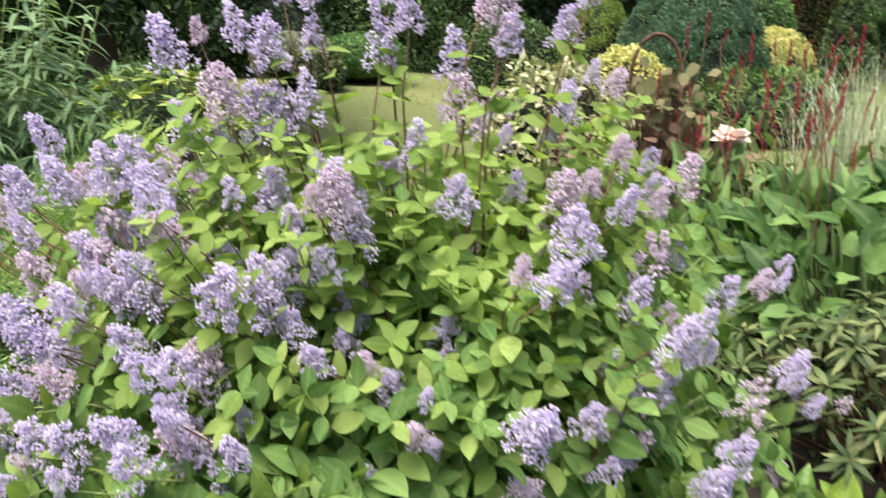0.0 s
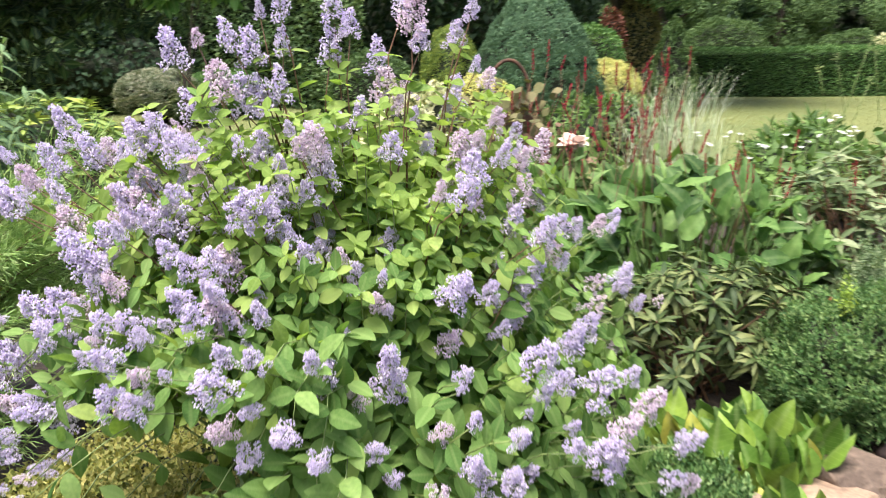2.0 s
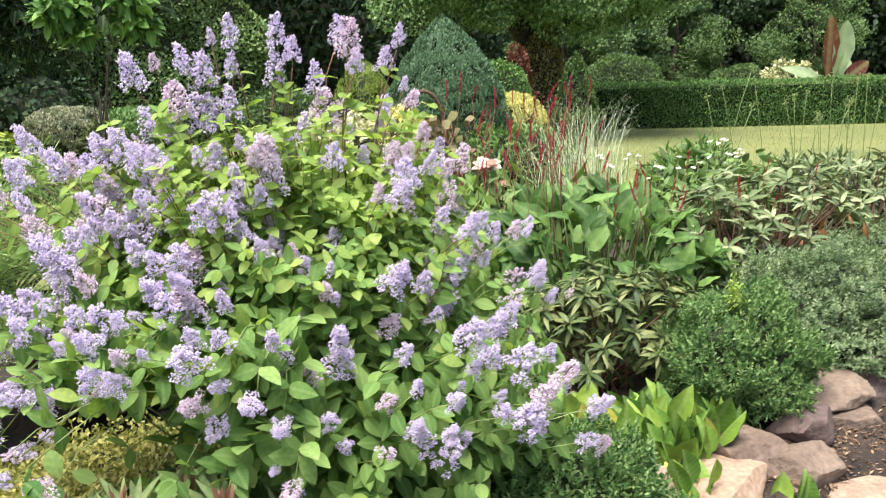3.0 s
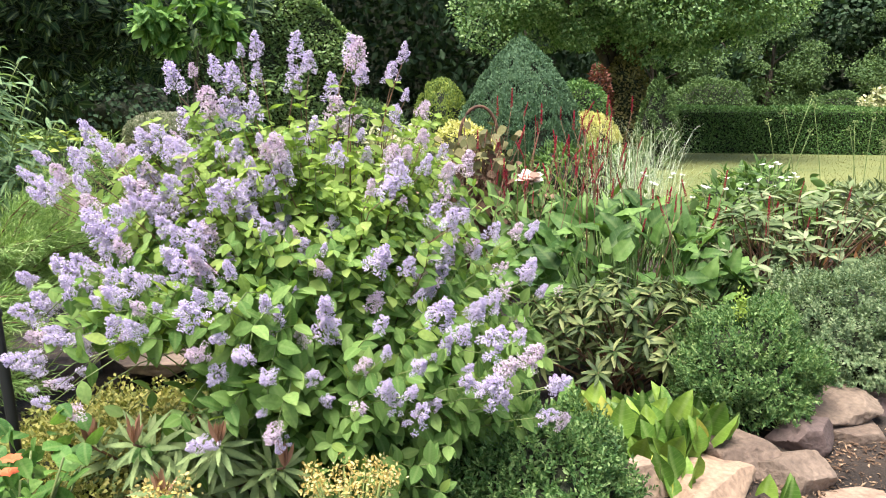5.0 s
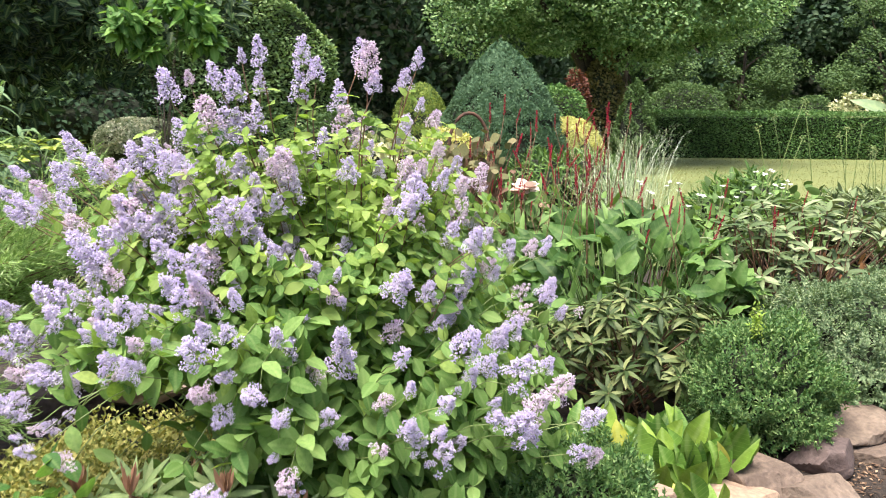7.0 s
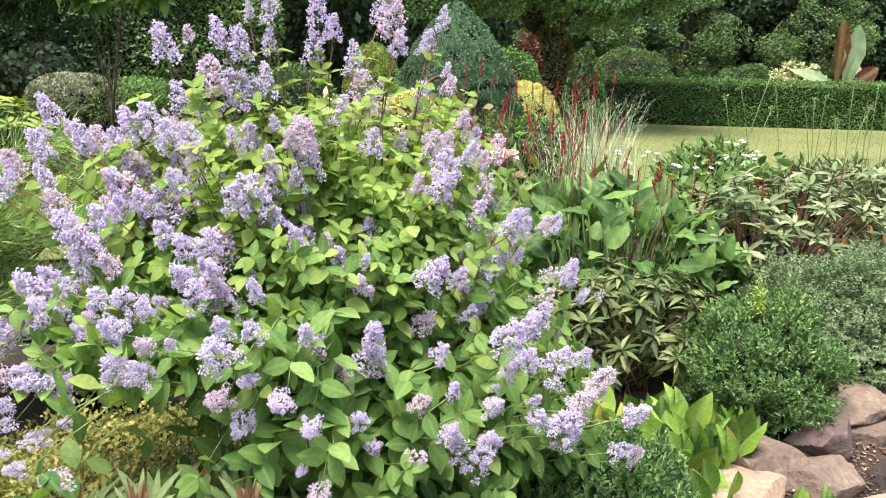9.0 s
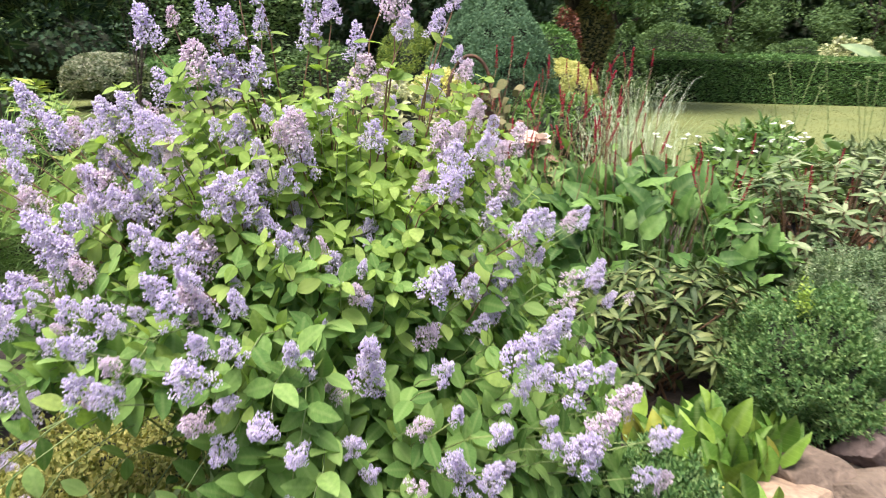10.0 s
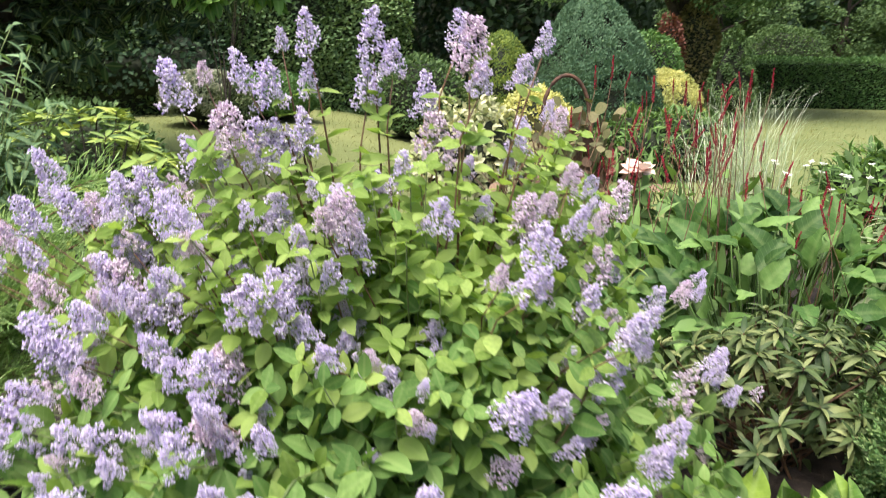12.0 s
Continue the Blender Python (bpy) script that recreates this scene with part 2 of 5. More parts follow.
M_LAWN = rough_mat("mown_lawn", [(0.3, (0.12, 0.15, 0.04)), (0.7, (0.19, 0.21, 0.065))], 0.5, 0.9, 0.6, 60, 0.03)


def ground_mat():
    """Bark mulch in the middle of the garden, passing into grass along an uneven edge."""
    m, t, p, out = nodes("mulch_and_grass")
    c, sep = t.nodes.new("ShaderNodeTexCoord"), t.nodes.new("ShaderNodeSeparateXYZ")
    t.links.new(c.outputs["Object"], sep.inputs[0])

    def calc(op, a, b):
        n = t.nodes.new("ShaderNodeMath")
        n.operation = op
        for key, v in ((0, a), (1, b)):
            if isinstance(v, (int, float)):
                n.inputs[key].default_value = v
            else:
                t.links.new(v, n.inputs[key])
        return n.outputs[0]

    far = [calc("POWER", calc("ABSOLUTE", calc("DIVIDE", calc("SUBTRACT", sep.outputs[k], mid), half), 0), 4) for k, mid, half in ((0, 1.0, 4.4), (1, 1.5, 4.1))]
    wander, ragged = noise_tex(t, 0.6, 2), noise_tex(t, 9, 4)
    edge = calc("ADD", calc("ADD", far[0], far[1]), calc("ADD", calc("MULTIPLY", wander.outputs[0], 1.6), calc("MULTIPLY", ragged.outputs[0], 0.35)))
    mask = ramp(t, [(0.46, (0, 0, 0)), (0.5, (1, 1, 1))])
    t.links.new(calc("MULTIPLY", edge, 0.24), mask.inputs[0])
    chips, grain, turf = noise_tex(t, 14, 6), noise_tex(t, 110, 5), noise_tex(t, 0.5, 4)
    soil = ramp(t, [(0.3, (0.013, 0.009, 0.0065)), (0.6, (0.035, 0.024, 0.017)), (0.8, (0.08, 0.054, 0.038))])
    grass = ramp(t, [(0.3, (0.12, 0.15, 0.04)), (0.7, (0.19, 0.21, 0.065))])
    t.links.new(chips.outputs[0], soil.inputs[0])
    t.links.new(turf.outputs[0], grass.inputs[0])
    worn = ramp(t, [(0.3, (0.6, 0.6, 0.6)), (0.7, (1.25, 1.25, 1.25))])
    t.links.new(grain.outputs[0], worn.inputs[0])
    col = mixed(t, "MULTIPLY", 0.75, mixed(t, "MIX", mask.outputs[0], soil.outputs[0], grass.outputs[0]), worn.outputs[0])
    t.links.new(col, p.inputs["Base Color"])
    p.inputs["Roughness"].default_value = 0.95
    bumped(t, p, mixed(t, "MIX", 0.4, chips.outputs[0], grain.outputs[0]), 1.0, 0.02)
    return m


M_GROUND = ground_mat()
M_BLADE = leaf_mat("lawn_blade", [(0, (0.09, 0.13, 0.03)), (0.6, (0.17, 0.2, 0.055)), (1, (0.28, 0.29, 0.1))], 0.6, 0.3, patch=0.6)
M_RUST = rough_mat("rusty_iron", [(0.3, (0.04, 0.02, 0.013)), (0.7, (0.1, 0.05, 0.03))], 40, 0.8, 0.5)
m_black, bt, bp, _ = nodes("black_paint")
bp.inputs["Base Color"].default_value, bp.inputs["Roughness"].default_value = (0.007, 0.007, 0.008, 1), 0.6
bumped(bt, bp, noise_tex(bt, 60).outputs[0], 0.2)

# ---- building blocks ----


def unit(a):
    a = np.asarray(a, float)
    return a / (np.linalg.norm(a, axis=-1, keepdims=True) + 1e-9)


def tri_mesh(name, verts, tris, mat, smooth=True, uv=None):
    me = bpy.data.meshes.new(name)
    verts, tris = np.asarray(verts, np.float32), np.asarray(tris, np.int32)
    me.vertices.add(len(verts))
    me.vertices.foreach_set("co", verts.ravel())
    me.loops.add(tris.size)
    me.loops.foreach_set("vertex_index", tris.ravel())
    me.polygons.add(len(tris))
    me.polygons.foreach_set("loop_start", np.arange(0, tris.size, 3, dtype=np.int32))
    me.polygons.foreach_set("use_smooth", np.full(len(tris), smooth))
    if uv is not None:
        me.uv_layers.new(name="UVMap").data.foreach_set("uv", np.asarray(uv, np.float32)[tris.ravel()].ravel())
    me.materials.append(mat)
    me.update(calc_edges=True)
    return me


def thing(name, at, label, category, group=""):
    ob = new(name)
    ob.location = at
    ob.empty_display_size = 0.05
    return tagged(ob, label, category, group)


def part(name, me, parent, m=None, label="", kind=""):
    """A mesh under a thing. m: its pose in the world; without it the mesh is in world places."""
    ob = new(name, me)
    ob.parent = parent
    up, place = parent, Matrix()
    while up:
        place, up = up.matrix_basis @ place, up.parent
    ob.matrix_basis = place.inverted() @ (m if m is not None else Matrix())
    return tagged(ob, label, "", "", kind)


def leaf_shape(width, n=4, fold=0.3, droop=0.25, full=0.8, twist=0.0, wave=0.0):
    """A pointed leaf one unit long: points, triangles, and a flat map of it."""
    v, uv = [(0, 0, 0)], [(0, 0)]
    for i in range(1, n + 1):
        s = i / (n + 1)
        w = width / 2 * math.sin(math.pi * s**full) ** 0.85
        z = -droop * s * s
        ww = wave * math.sin(i * 2.3)
        v += [(s, -w, z + fold * w + ww), (s, 0, z), (s, w, z + fold * w - ww)]
        uv += [(s, -w), (s, 0), (s, w)]
    v.append((1, 0, -droop))
    uv.append((1, 0))
    t, e = [(0, 2, 1), (0, 3, 2)], len(v) - 1
    for i in range(n - 1):
        a = 1 + 3 * i
        for k in (0, 1):
            t += [(a + k, a + k + 1, a + k + 4), (a + k, a + k + 4, a + k + 3)]
    a = 1 + 3 * (n - 1)
    t += [(a, a + 1, e), (a + 1, a + 2, e)]
    return np.array(v, float), np.array(t), np.array(uv, float)


L_OVATE = leaf_shape(0.55, 4, 0.28, 0.22, 0.78)
L_LANCE = leaf_shape(0.2, 4, 0.4, 0.35, 0.75)


def folded_leaf(width, fold=0.07):
    """A small pointed leaf of two faces that meet along the midrib."""
    v = np.array([(0, 0, 0), (0.5, -width / 2, fold), (1, 0, -0.1), (0.5, width / 2, fold)], float)
    return v, np.array([(0, 2, 1), (0, 3, 2)]), v[:, :2].copy()


L_SMALL, L_FAR = folded_leaf(0.52), folded_leaf(0.66)
L_WIDE = leaf_shape(0.62, 2, 0.2, 0.15, 0.9)


def spread(shape, at, axis, up, size):
    """Leaves of one shape at many places: their points, triangles and flat maps together."""
    v, t, uv = shape
    at, axis, up = np.asarray(at, float), unit(axis), np.asarray(up, float)
    side = unit(np.cross(up, axis))
    nor = np.cross(axis, side)
    size = np.broadcast_to(np.asarray(size, float), (len(at),))[:, None, None]
    p = at[:, None] + size * (v[None, :, :1] * axis[:, None] + v[None, :, 1:2] * side[:, None] + v[None, :, 2:] * nor[:, None])
    n = len(at)
    tt = (t[None] + (np.arange(n) * len(v))[:, None, None]).reshape(-1, 3)
    return p.reshape(-1, 3), tt, np.tile(uv, (n, 1))


def joined(bits):
    vs, ts, us, k = [], [], [], 0
    for v, t, u in bits:
        vs.append(v)
        ts.append(np.asarray(t) + k)
        us.append(u if u is not None else np.zeros((len(v), 2)))
        k += len(v)
    return np.concatenate(vs), np.concatenate(ts), np.concatenate(us)


def leaf_pose(at, axis, up, size):
    axis = Vector(axis).normalized()
    side = Vector(up).cross(axis).normalized()
    nor = axis.cross(side)
    m = Matrix((axis, side, nor)).transposed().to_4x4()
    return Matrix.Translation(at) @ m @ Matrix.Scale(size, 4)


def tube(points, radii, sides=5):
    p = np.asarray(points, float)
    d = unit(np.gradient(p, axis=0))
    ref = np.where(np.abs(d[:, 2:]) > 0.9, np.array([[1.0, 0, 0]]), np.array([[0, 0, 1.0]]))
    a = unit(np.cross(ref, d))
    b = np.cross(d, a)
    ang = np.linspace(0, 2 * math.pi, sides, endpoint=False)
    r = np.broadcast_to(np.asarray(radii, float), (len(p),))[:, None, None]
    ring = p[:, None] + r * (np.cos(ang)[None, :, None] * a[:, None] + np.sin(ang)[None, :, None] * b[:, None])
    v = np.concatenate([ring.reshape(-1, 3), p[:1], p[-1:]])
    t = []
    n = len(p)
    for i in range(n - 1):
        for j in range(sides):
            k = (j + 1) % sides
            q = (i * sides + j, i * sides + k, (i + 1) * sides + k, (i + 1) * sides + j)
            t += [(q[0], q[1], q[2]), (q[0], q[2], q[3])]
    for j in range(sides):
        k = (j + 1) % sides
        t += [(n * sides, k, j), (n * sides + 1, (n - 1) * sides + j, (n - 1) * sides + k)]
    return v, np.array(t), None


def bend(a, b, lift, n=8):
    """A stem's line from a to b that rises first and then leans out. lift 0 is straight."""
    a, b = np.asarray(a, float), np.asarray(b, float)
    c = a + (b - a) * np.array([0.5 - lift / 2, 0.5 - lift / 2, 0.5 + lift / 4])
    s = np.linspace(0, 1, n)[:, None]
    return (1 - s) ** 2 * a + 2 * s * (1 - s) * c + s * s * b


def lumps(d, freq, seed):
    return np.array([noise.noise(Vector(q) * freq + Vector((seed, seed * 1.7, 3.1))) for q in d])


def ball_dirs(n, low=-0.5):
    z = rng.uniform(low, 1, n)
    a = rng.uniform(0, 2 * math.pi, n)
    r = np.sqrt(1 - z * z)
    return np.stack([r * np.cos(a), r * np.sin(a), z], 1)


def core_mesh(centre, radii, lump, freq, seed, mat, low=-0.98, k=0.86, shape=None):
    """A solid near-black core just under a bush's leaves: the shade inside it, put into colour."""
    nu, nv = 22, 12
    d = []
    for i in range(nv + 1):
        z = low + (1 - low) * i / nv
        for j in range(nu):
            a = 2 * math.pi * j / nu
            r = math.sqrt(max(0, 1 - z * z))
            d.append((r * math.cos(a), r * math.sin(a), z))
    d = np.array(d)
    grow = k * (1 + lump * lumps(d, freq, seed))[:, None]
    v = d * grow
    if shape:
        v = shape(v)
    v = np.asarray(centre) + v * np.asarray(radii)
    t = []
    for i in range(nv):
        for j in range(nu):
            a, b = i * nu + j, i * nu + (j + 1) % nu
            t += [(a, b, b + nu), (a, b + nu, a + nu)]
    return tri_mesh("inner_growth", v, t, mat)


def mound(name, label, category, base, radii, n, shape, size, mat, lump=0.15, freq=2.5, seed=1.0, low=-0.5, stand=0.8, tilt=0.6, depth=0.2, group="", taper=None, core=M_SHADE, k=0.86, lie=False, tufts=None):
    """A leafy bush: uneven dome of single leaves over a near-black shade core. base: the middle of its foot; radii of
    its body. tufts: their number and width, for growth gathered in tufts.
    """
    base, radii = np.array(base, float), np.array(radii, float)
    ob = thing(name, tuple(base), label, category, group)
    c = base + (0, 0, radii[2] * stand)
    d = ball_dirs(n, low)
    sink = depth * rng.random(n) ** 1.6
    if tufts:
        off = rng.normal(size=(n, 3)) * tufts[1] * (1, 1, 0.55)
        d = unit(np.repeat(ball_dirs(tufts[0], low), n // tufts[0] + 1, axis=0)[:n] + off)
        sink = 0.45 * sink + 0.35 * depth * np.clip((off**2).sum(1) / tufts[1] ** 2 / 2, 0, 2.2)
    r = (1 + lump * lumps(d, freq, seed)) * (1 - sink)
    u = d * r[:, None]
    if taper:
        u = taper(u)
    p = c + u * radii
    nor = unit(d / radii)
    axis = unit(nor + tilt * rng.normal(size=(n, 3)) + (0, 0, 0.15))
    up = unit(nor + (0, 0, 0.8) + 0.5 * rng.normal(size=(n, 3)))
    if lie:  # clipped: leaves lie close to the surface, tips upward
        axis = unit((0, 0, 0.7) + 0.45 * nor + 0.5 * rng.normal(size=(n, 3)))
        up = unit(nor + 0.2 * rng.normal(size=(n, 3)))
    v, t, uv = spread(shape, p, axis, up, size * rng.uniform(0.65, 1.25, n))
    part("foliage", tri_mesh("foliage", v, t, mat, True, uv), ob, kind="stuff")
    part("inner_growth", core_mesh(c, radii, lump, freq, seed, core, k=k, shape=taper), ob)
    s = [tube(bend(base + (0.1 * radii[0] * math.cos(i), 0.1 * radii[1] * math.sin(i), -0.05), c + radii * np.array([0.45 * math.cos(i), 0.45 * math.sin(i), 0.1]), 0.4, 5), [0.035 * radii[0] + 0.004] * 4 + [0.006]) for i in range(4)]
    part("stem", tri_mesh("stem", *joined(s)[:2], M_BARK), ob)
    return ob


def ground_z(x, y):
    """The garden's relief: a path at 0, beds raised behind their stones, the lawn at 0.2."""
    x, y = np.clip(np.asarray(x, float), -60, 60), np.clip(np.asarray(y, float), -8, 60)
    edge = 0.62 + 0.62 / (1 + np.exp(-(x - 0.85) * 6)) + 0.22 * np.clip(x - 1.2, 0, 1.5)
    bed = 1 / (1 + np.exp(-(y - edge) * 14))
    left = 1 / (1 + np.exp((x + 0.1) * 4))
    high = 0.14 + 0.24 * left
    far = 1 / (1 + np.exp(-(y - 3.6) * 2.5))
    bank = 0.4 / (1 + np.exp((x - 0.3) * 2.5)) / (1 + np.exp(-np.clip((y - 8.3) * 2.2, -50, 50)))
    return bed * (high * (1 - far) + 0.2 * far + bank)


# ---- ground ----
gx = np.unique(np.concatenate([np.linspace(-4.6, 6.6, 150), np.linspace(-300, 300, 41)]))
gy = np.unique(np.concatenate([np.linspace(-4, 7, 145), np.linspace(-300, 400, 47)]))
gX, gY = np.meshgrid(gx, gy)
gZ = ground_z(gX, gY) + np.where((gY < 5) & (gY > -2), 0.012 * np.sin(gX * 9 + gY * 4) * np.cos(gY * 11 - gX * 3), 0)
gv = np.stack([gX.ravel(), gY.ravel(), gZ.ravel()], 1)
w = len(gx)
ii = (np.arange(len(gy) - 1)[:, None] * w + np.arange(w - 1)[None]).ravel()
gt = np.concatenate([np.stack([ii, ii + 1, ii + w + 1], 1), np.stack([ii, ii + w + 1, ii + w], 1)])
gm = tri_mesh("ground", gv, gt, M_GROUND)
tagged(new("ground", gm), "brown mulch and soil of garden beds, grass beyond", "ground", "", "structure")

# ---- lawn ----
lx, ly = np.linspace(-9, 26, 60), np.linspace(4.9, 24, 40)
LX, LY = np.meshgrid(lx, ly)
edge_wave = np.where(LY == ly[0], 0.25 * np.sin(LX * 1.3), 0)
lv = np.stack([LX.ravel(), (LY + edge_wave).ravel(), ground_z(LX, LY).ravel() + 0.025], 1)
ii = (np.arange(39)[:, None] * 60 + np.arange(59)[None]).ravel()
lt = np.concatenate([np.stack([ii, ii + 1, ii + 61], 1), np.stack([ii, ii + 61, ii + 60], 1)])
lawn = tagged(new("lawn", tri_mesh("lawn", lv, lt, M_LAWN)), "mown yellowish-green lawn beyond the flower beds", "lawn", "", "structure")
n = 60000
bx, by = rng.uniform(-6, 22, n), 5.2 + 15.5 * rng.random(n) ** 1.3
bd = rng.normal(size=(n, 3)) * (0.5, 0.5, 0) + (0, 0, 1)
blades = tri_mesh("grass_blades", *spread(folded_leaf(0.14, 0.03), np.stack([bx, by, ground_z(bx, by) + 0.02], 1), bd, rng.normal(size=(n, 3)), rng.uniform(0.02, 0.05, n))[:2], M_BLADE)
tagged(new("grass_blades", blades), "short mown grass blades of the lawn", "grass", "", "stuff")

# ---- lilac-blue shrub ----
# flower heads: across, depth, height, length in centimetres
SPIRES = [(-0.05, 1.14, 1.52, 8.5), (-0.15, 1.13, 1.52, 7.9), (0.23, 1.17, 1.51, 6.4), (-0.19, 1.14, 1.51, 4.2), (0.10, 1.10, 1.50, 10.4), (-0.02, 1.13, 1.48, 6.8), (-0.31, 1.15, 1.46, 4.2), (-0.25, 1.13, 1.46, 8.4), (0.20, 1.18, 1.46, 6.5), (-0.15, 1.13, 1.45, 6.3), (0.11, 1.08, 1.45, 6.2), (-0.21, 1.13, 1.44, 8.9), (-0.36, 1.16, 1.44, 9.6), (-0.06, 1.14, 1.44, 8.4), (0.04, 1.23, 1.42, 8.8), (0.23, 1.13, 1.40, 4.2), (-0.27, 1.09, 1.38, 9.3), (-0.16, 1.12, 1.37, 8.3), (0.32, 1.41, 1.36, 6.5), (-0.23, 1.12, 1.35, 9.4), (-0.20, 1.13, 1.35, 9.4), (0.05, 1.17, 1.35, 10.7), (0.22, 1.31, 1.34, 8.0), (-0.33, 1.12, 1.33, 8.4)]
CROWN = [(-0.60, 1.27, 1.30, 7.8), (-0.05, 1.08, 1.29, 6.1), (0.12, 1.28, 1.29, 4.5), (0.28, 1.16, 1.28, 6.4), (-0.35, 1.10, 1.28, 7.2), (-0.20, 1.05, 1.26, 7.1), (-0.49, 1.16, 1.25, 6.4), (-0.31, 1.09, 1.25, 6.2), (-0.52, 1.14, 1.25, 8.5), (0.36, 1.32, 1.24, 5.7), (0.19, 1.09, 1.24, 8.2), (0.24, 1.19, 1.23, 5.4), (-0.61, 1.20, 1.23, 8.7), (-0.74, 1.34, 1.23, 5.8), (-0.09, 0.99, 1.22, 8.8), (0.28, 1.11, 1.22, 6.3), (-0.26, 1.06, 1.22, 5.1), (0.19, 0.99, 1.21, 7.9), (-0.34, 1.06, 1.21, 5.1), (0.45, 1.41, 1.20, 8.3), (-0.40, 1.08, 1.19, 8.2), (0.16, 0.89, 1.18, 6.5), (0.39, 1.40, 1.17, 7.1), (-0.45, 1.05, 1.17, 7.1)]
UPPER = [(-0.60, 1.17, 1.17, 6.4), (-0.42, 1.04, 1.16, 8.0), (-0.70, 1.22, 1.15, 7.7), (-0.29, 1.02, 1.15, 9.0), (-0.36, 0.99, 1.14, 7.9), (0.33, 1.15, 1.13, 8.5), (-0.57, 1.13, 1.12, 7.3), (-0.16, 0.91, 1.12, 5.2), (0.15, 1.13, 1.11, 3.2), (-0.10, 1.00, 1.11, 5.9), (0.31, 0.90, 1.10, 6.6), (-0.48, 1.03, 1.10, 8.0), (-0.53, 1.00, 1.09, 8.9), (0.42, 1.35, 1.08, 5.8), (0.03, 0.98, 1.08, 5.4), (-0.10, 0.95, 1.08, 4.8), (-0.33, 0.78, 1.05, 6.2), (0.15, 1.11, 1.04, 4.2), (0.13, 0.83, 1.02, 8.2), (-0.31, 0.76, 1.02, 6.1), (-0.21, 0.80, 1.01, 5.3), (-0.01, 0.86, 1.00, 5.1), (-0.52, 1.09, 1.00, 8.2), (0.31, 1.00, 1.00, 7.9)]
MIDDLE = [(-0.26, 0.83, 0.99, 5.4), (0.53, 1.39, 0.99, 7.1), (-0.43, 0.88, 0.98, 6.5), (-0.44, 0.72, 0.98, 6.0), (-0.60, 0.98, 0.98, 9.8), (0.01, 0.87, 0.98, 3.2), (0.21, 0.93, 0.98, 5.7), (0.63, 1.48, 0.98, 6.1), (0.44, 1.27, 0.97, 6.7), (-0.58, 0.93, 0.96, 5.7), (-0.39, 0.69, 0.96, 4.2), (0.69, 1.54, 0.96, 5.0), (-0.27, 0.75, 0.96, 5.2), (-0.22, 0.72, 0.96, 5.1), (-0.72, 1.07, 0.95, 5.1), (-0.13, 0.72, 0.95, 5.1), (-0.28, 0.65, 0.95, 8.2), (-0.07, 0.87, 0.94, 4.2), (-0.51, 0.87, 0.93, 4.2), (0.49, 1.12, 0.93, 5.2), (0.00, 0.78, 0.92, 7.1), (0.32, 1.12, 0.92, 6.3), (0.27, 0.97, 0.91, 3.9), (-0.40, 0.70, 0.91, 5.1)]
LOWER = [(-0.44, 0.73, 0.91, 6.0), (-0.10, 0.77, 0.91, 6.1), (0.27, 0.78, 0.90, 7.9), (-0.66, 1.00, 0.90, 7.9), (0.61, 1.26, 0.90, 6.7), (-0.69, 0.97, 0.89, 7.8), (-0.23, 0.71, 0.88, 5.1), (0.13, 0.78, 0.88, 4.8), (0.00, 0.83, 0.88, 3.6), (-0.12, 0.78, 0.87, 3.1), (-0.58, 0.82, 0.86, 7.2), (-0.18, 0.67, 0.85, 6.2), (0.52, 1.20, 0.85, 6.5), (0.39, 0.99, 0.85, 4.9), (-0.66, 0.93, 0.84, 5.7), (-0.55, 0.84, 0.84, 6.4), (-0.28, 0.73, 0.84, 6.0), (0.13, 0.69, 0.84, 3.8), (0.33, 0.84, 0.83, 5.5), (0.65, 1.26, 0.83, 5.0), (-0.67, 0.81, 0.82, 6.3), (0.29, 0.83, 0.81, 4.5), (0.20, 0.67, 0.81, 5.0), (-0.64, 0.82, 0.80, 5.4)]
SKIRT = [(-0.13, 0.67, 0.80, 5.0), (-0.24, 0.73, 0.79, 5.1), (-0.58, 0.73, 0.79, 3.4), (0.09, 0.76, 0.79, 5.7), (0.42, 0.89, 0.79, 9.4), (-0.03, 0.75, 0.77, 4.3), (0.18, 0.64, 0.76, 4.9), (0.42, 0.76, 0.76, 7.9), (0.56, 1.17, 0.76, 4.3), (0.51, 0.86, 0.76, 8.3), (0.34, 0.81, 0.75, 3.6), (-0.54, 0.71, 0.73, 5.5), (0.38, 0.75, 0.72, 7.8), (0.56, 0.79, 0.71, 6.2), (0.00, 0.76, 0.71, 3.5), (0.07, 0.70, 0.71, 4.6), (0.15, 0.72, 0.71, 6.0), (-0.12, 0.65, 0.68, 5.3), (0.42, 0.82, 0.66, 7.2), (-0.25, 0.66, 0.66, 3.7), (-0.28, 0.66, 0.66, 5.0), (0.26, 0.82, 0.66, 4.5), (0.54, 0.81, 0.62, 5.4), (0.58, 0.82, 0.60, 5.4)]


def face_y(x, z):
    """Depth of the shrub's flowering face: near at the front, falling back above and to the sides."""
    h = z - 0.9
    y = 0.77 + 0.287 * x + 0.66 * h + 0.75 * x * x + 0.7 * x * h - 0.25 * h * h + 2.9 * max(0.0, -x - 0.3) * max(0.0, h)
    return min(1.5, max(0.68, y))


TET = (np.array([(1, 1, 1), (1, -1, -1), (-1, 1, -1), (-1, -1, 1)], float) * 0.75, np.array([(0, 1, 2), (0, 3, 1), (0, 2, 3), (1, 3, 2)]), np.zeros((4, 2)))
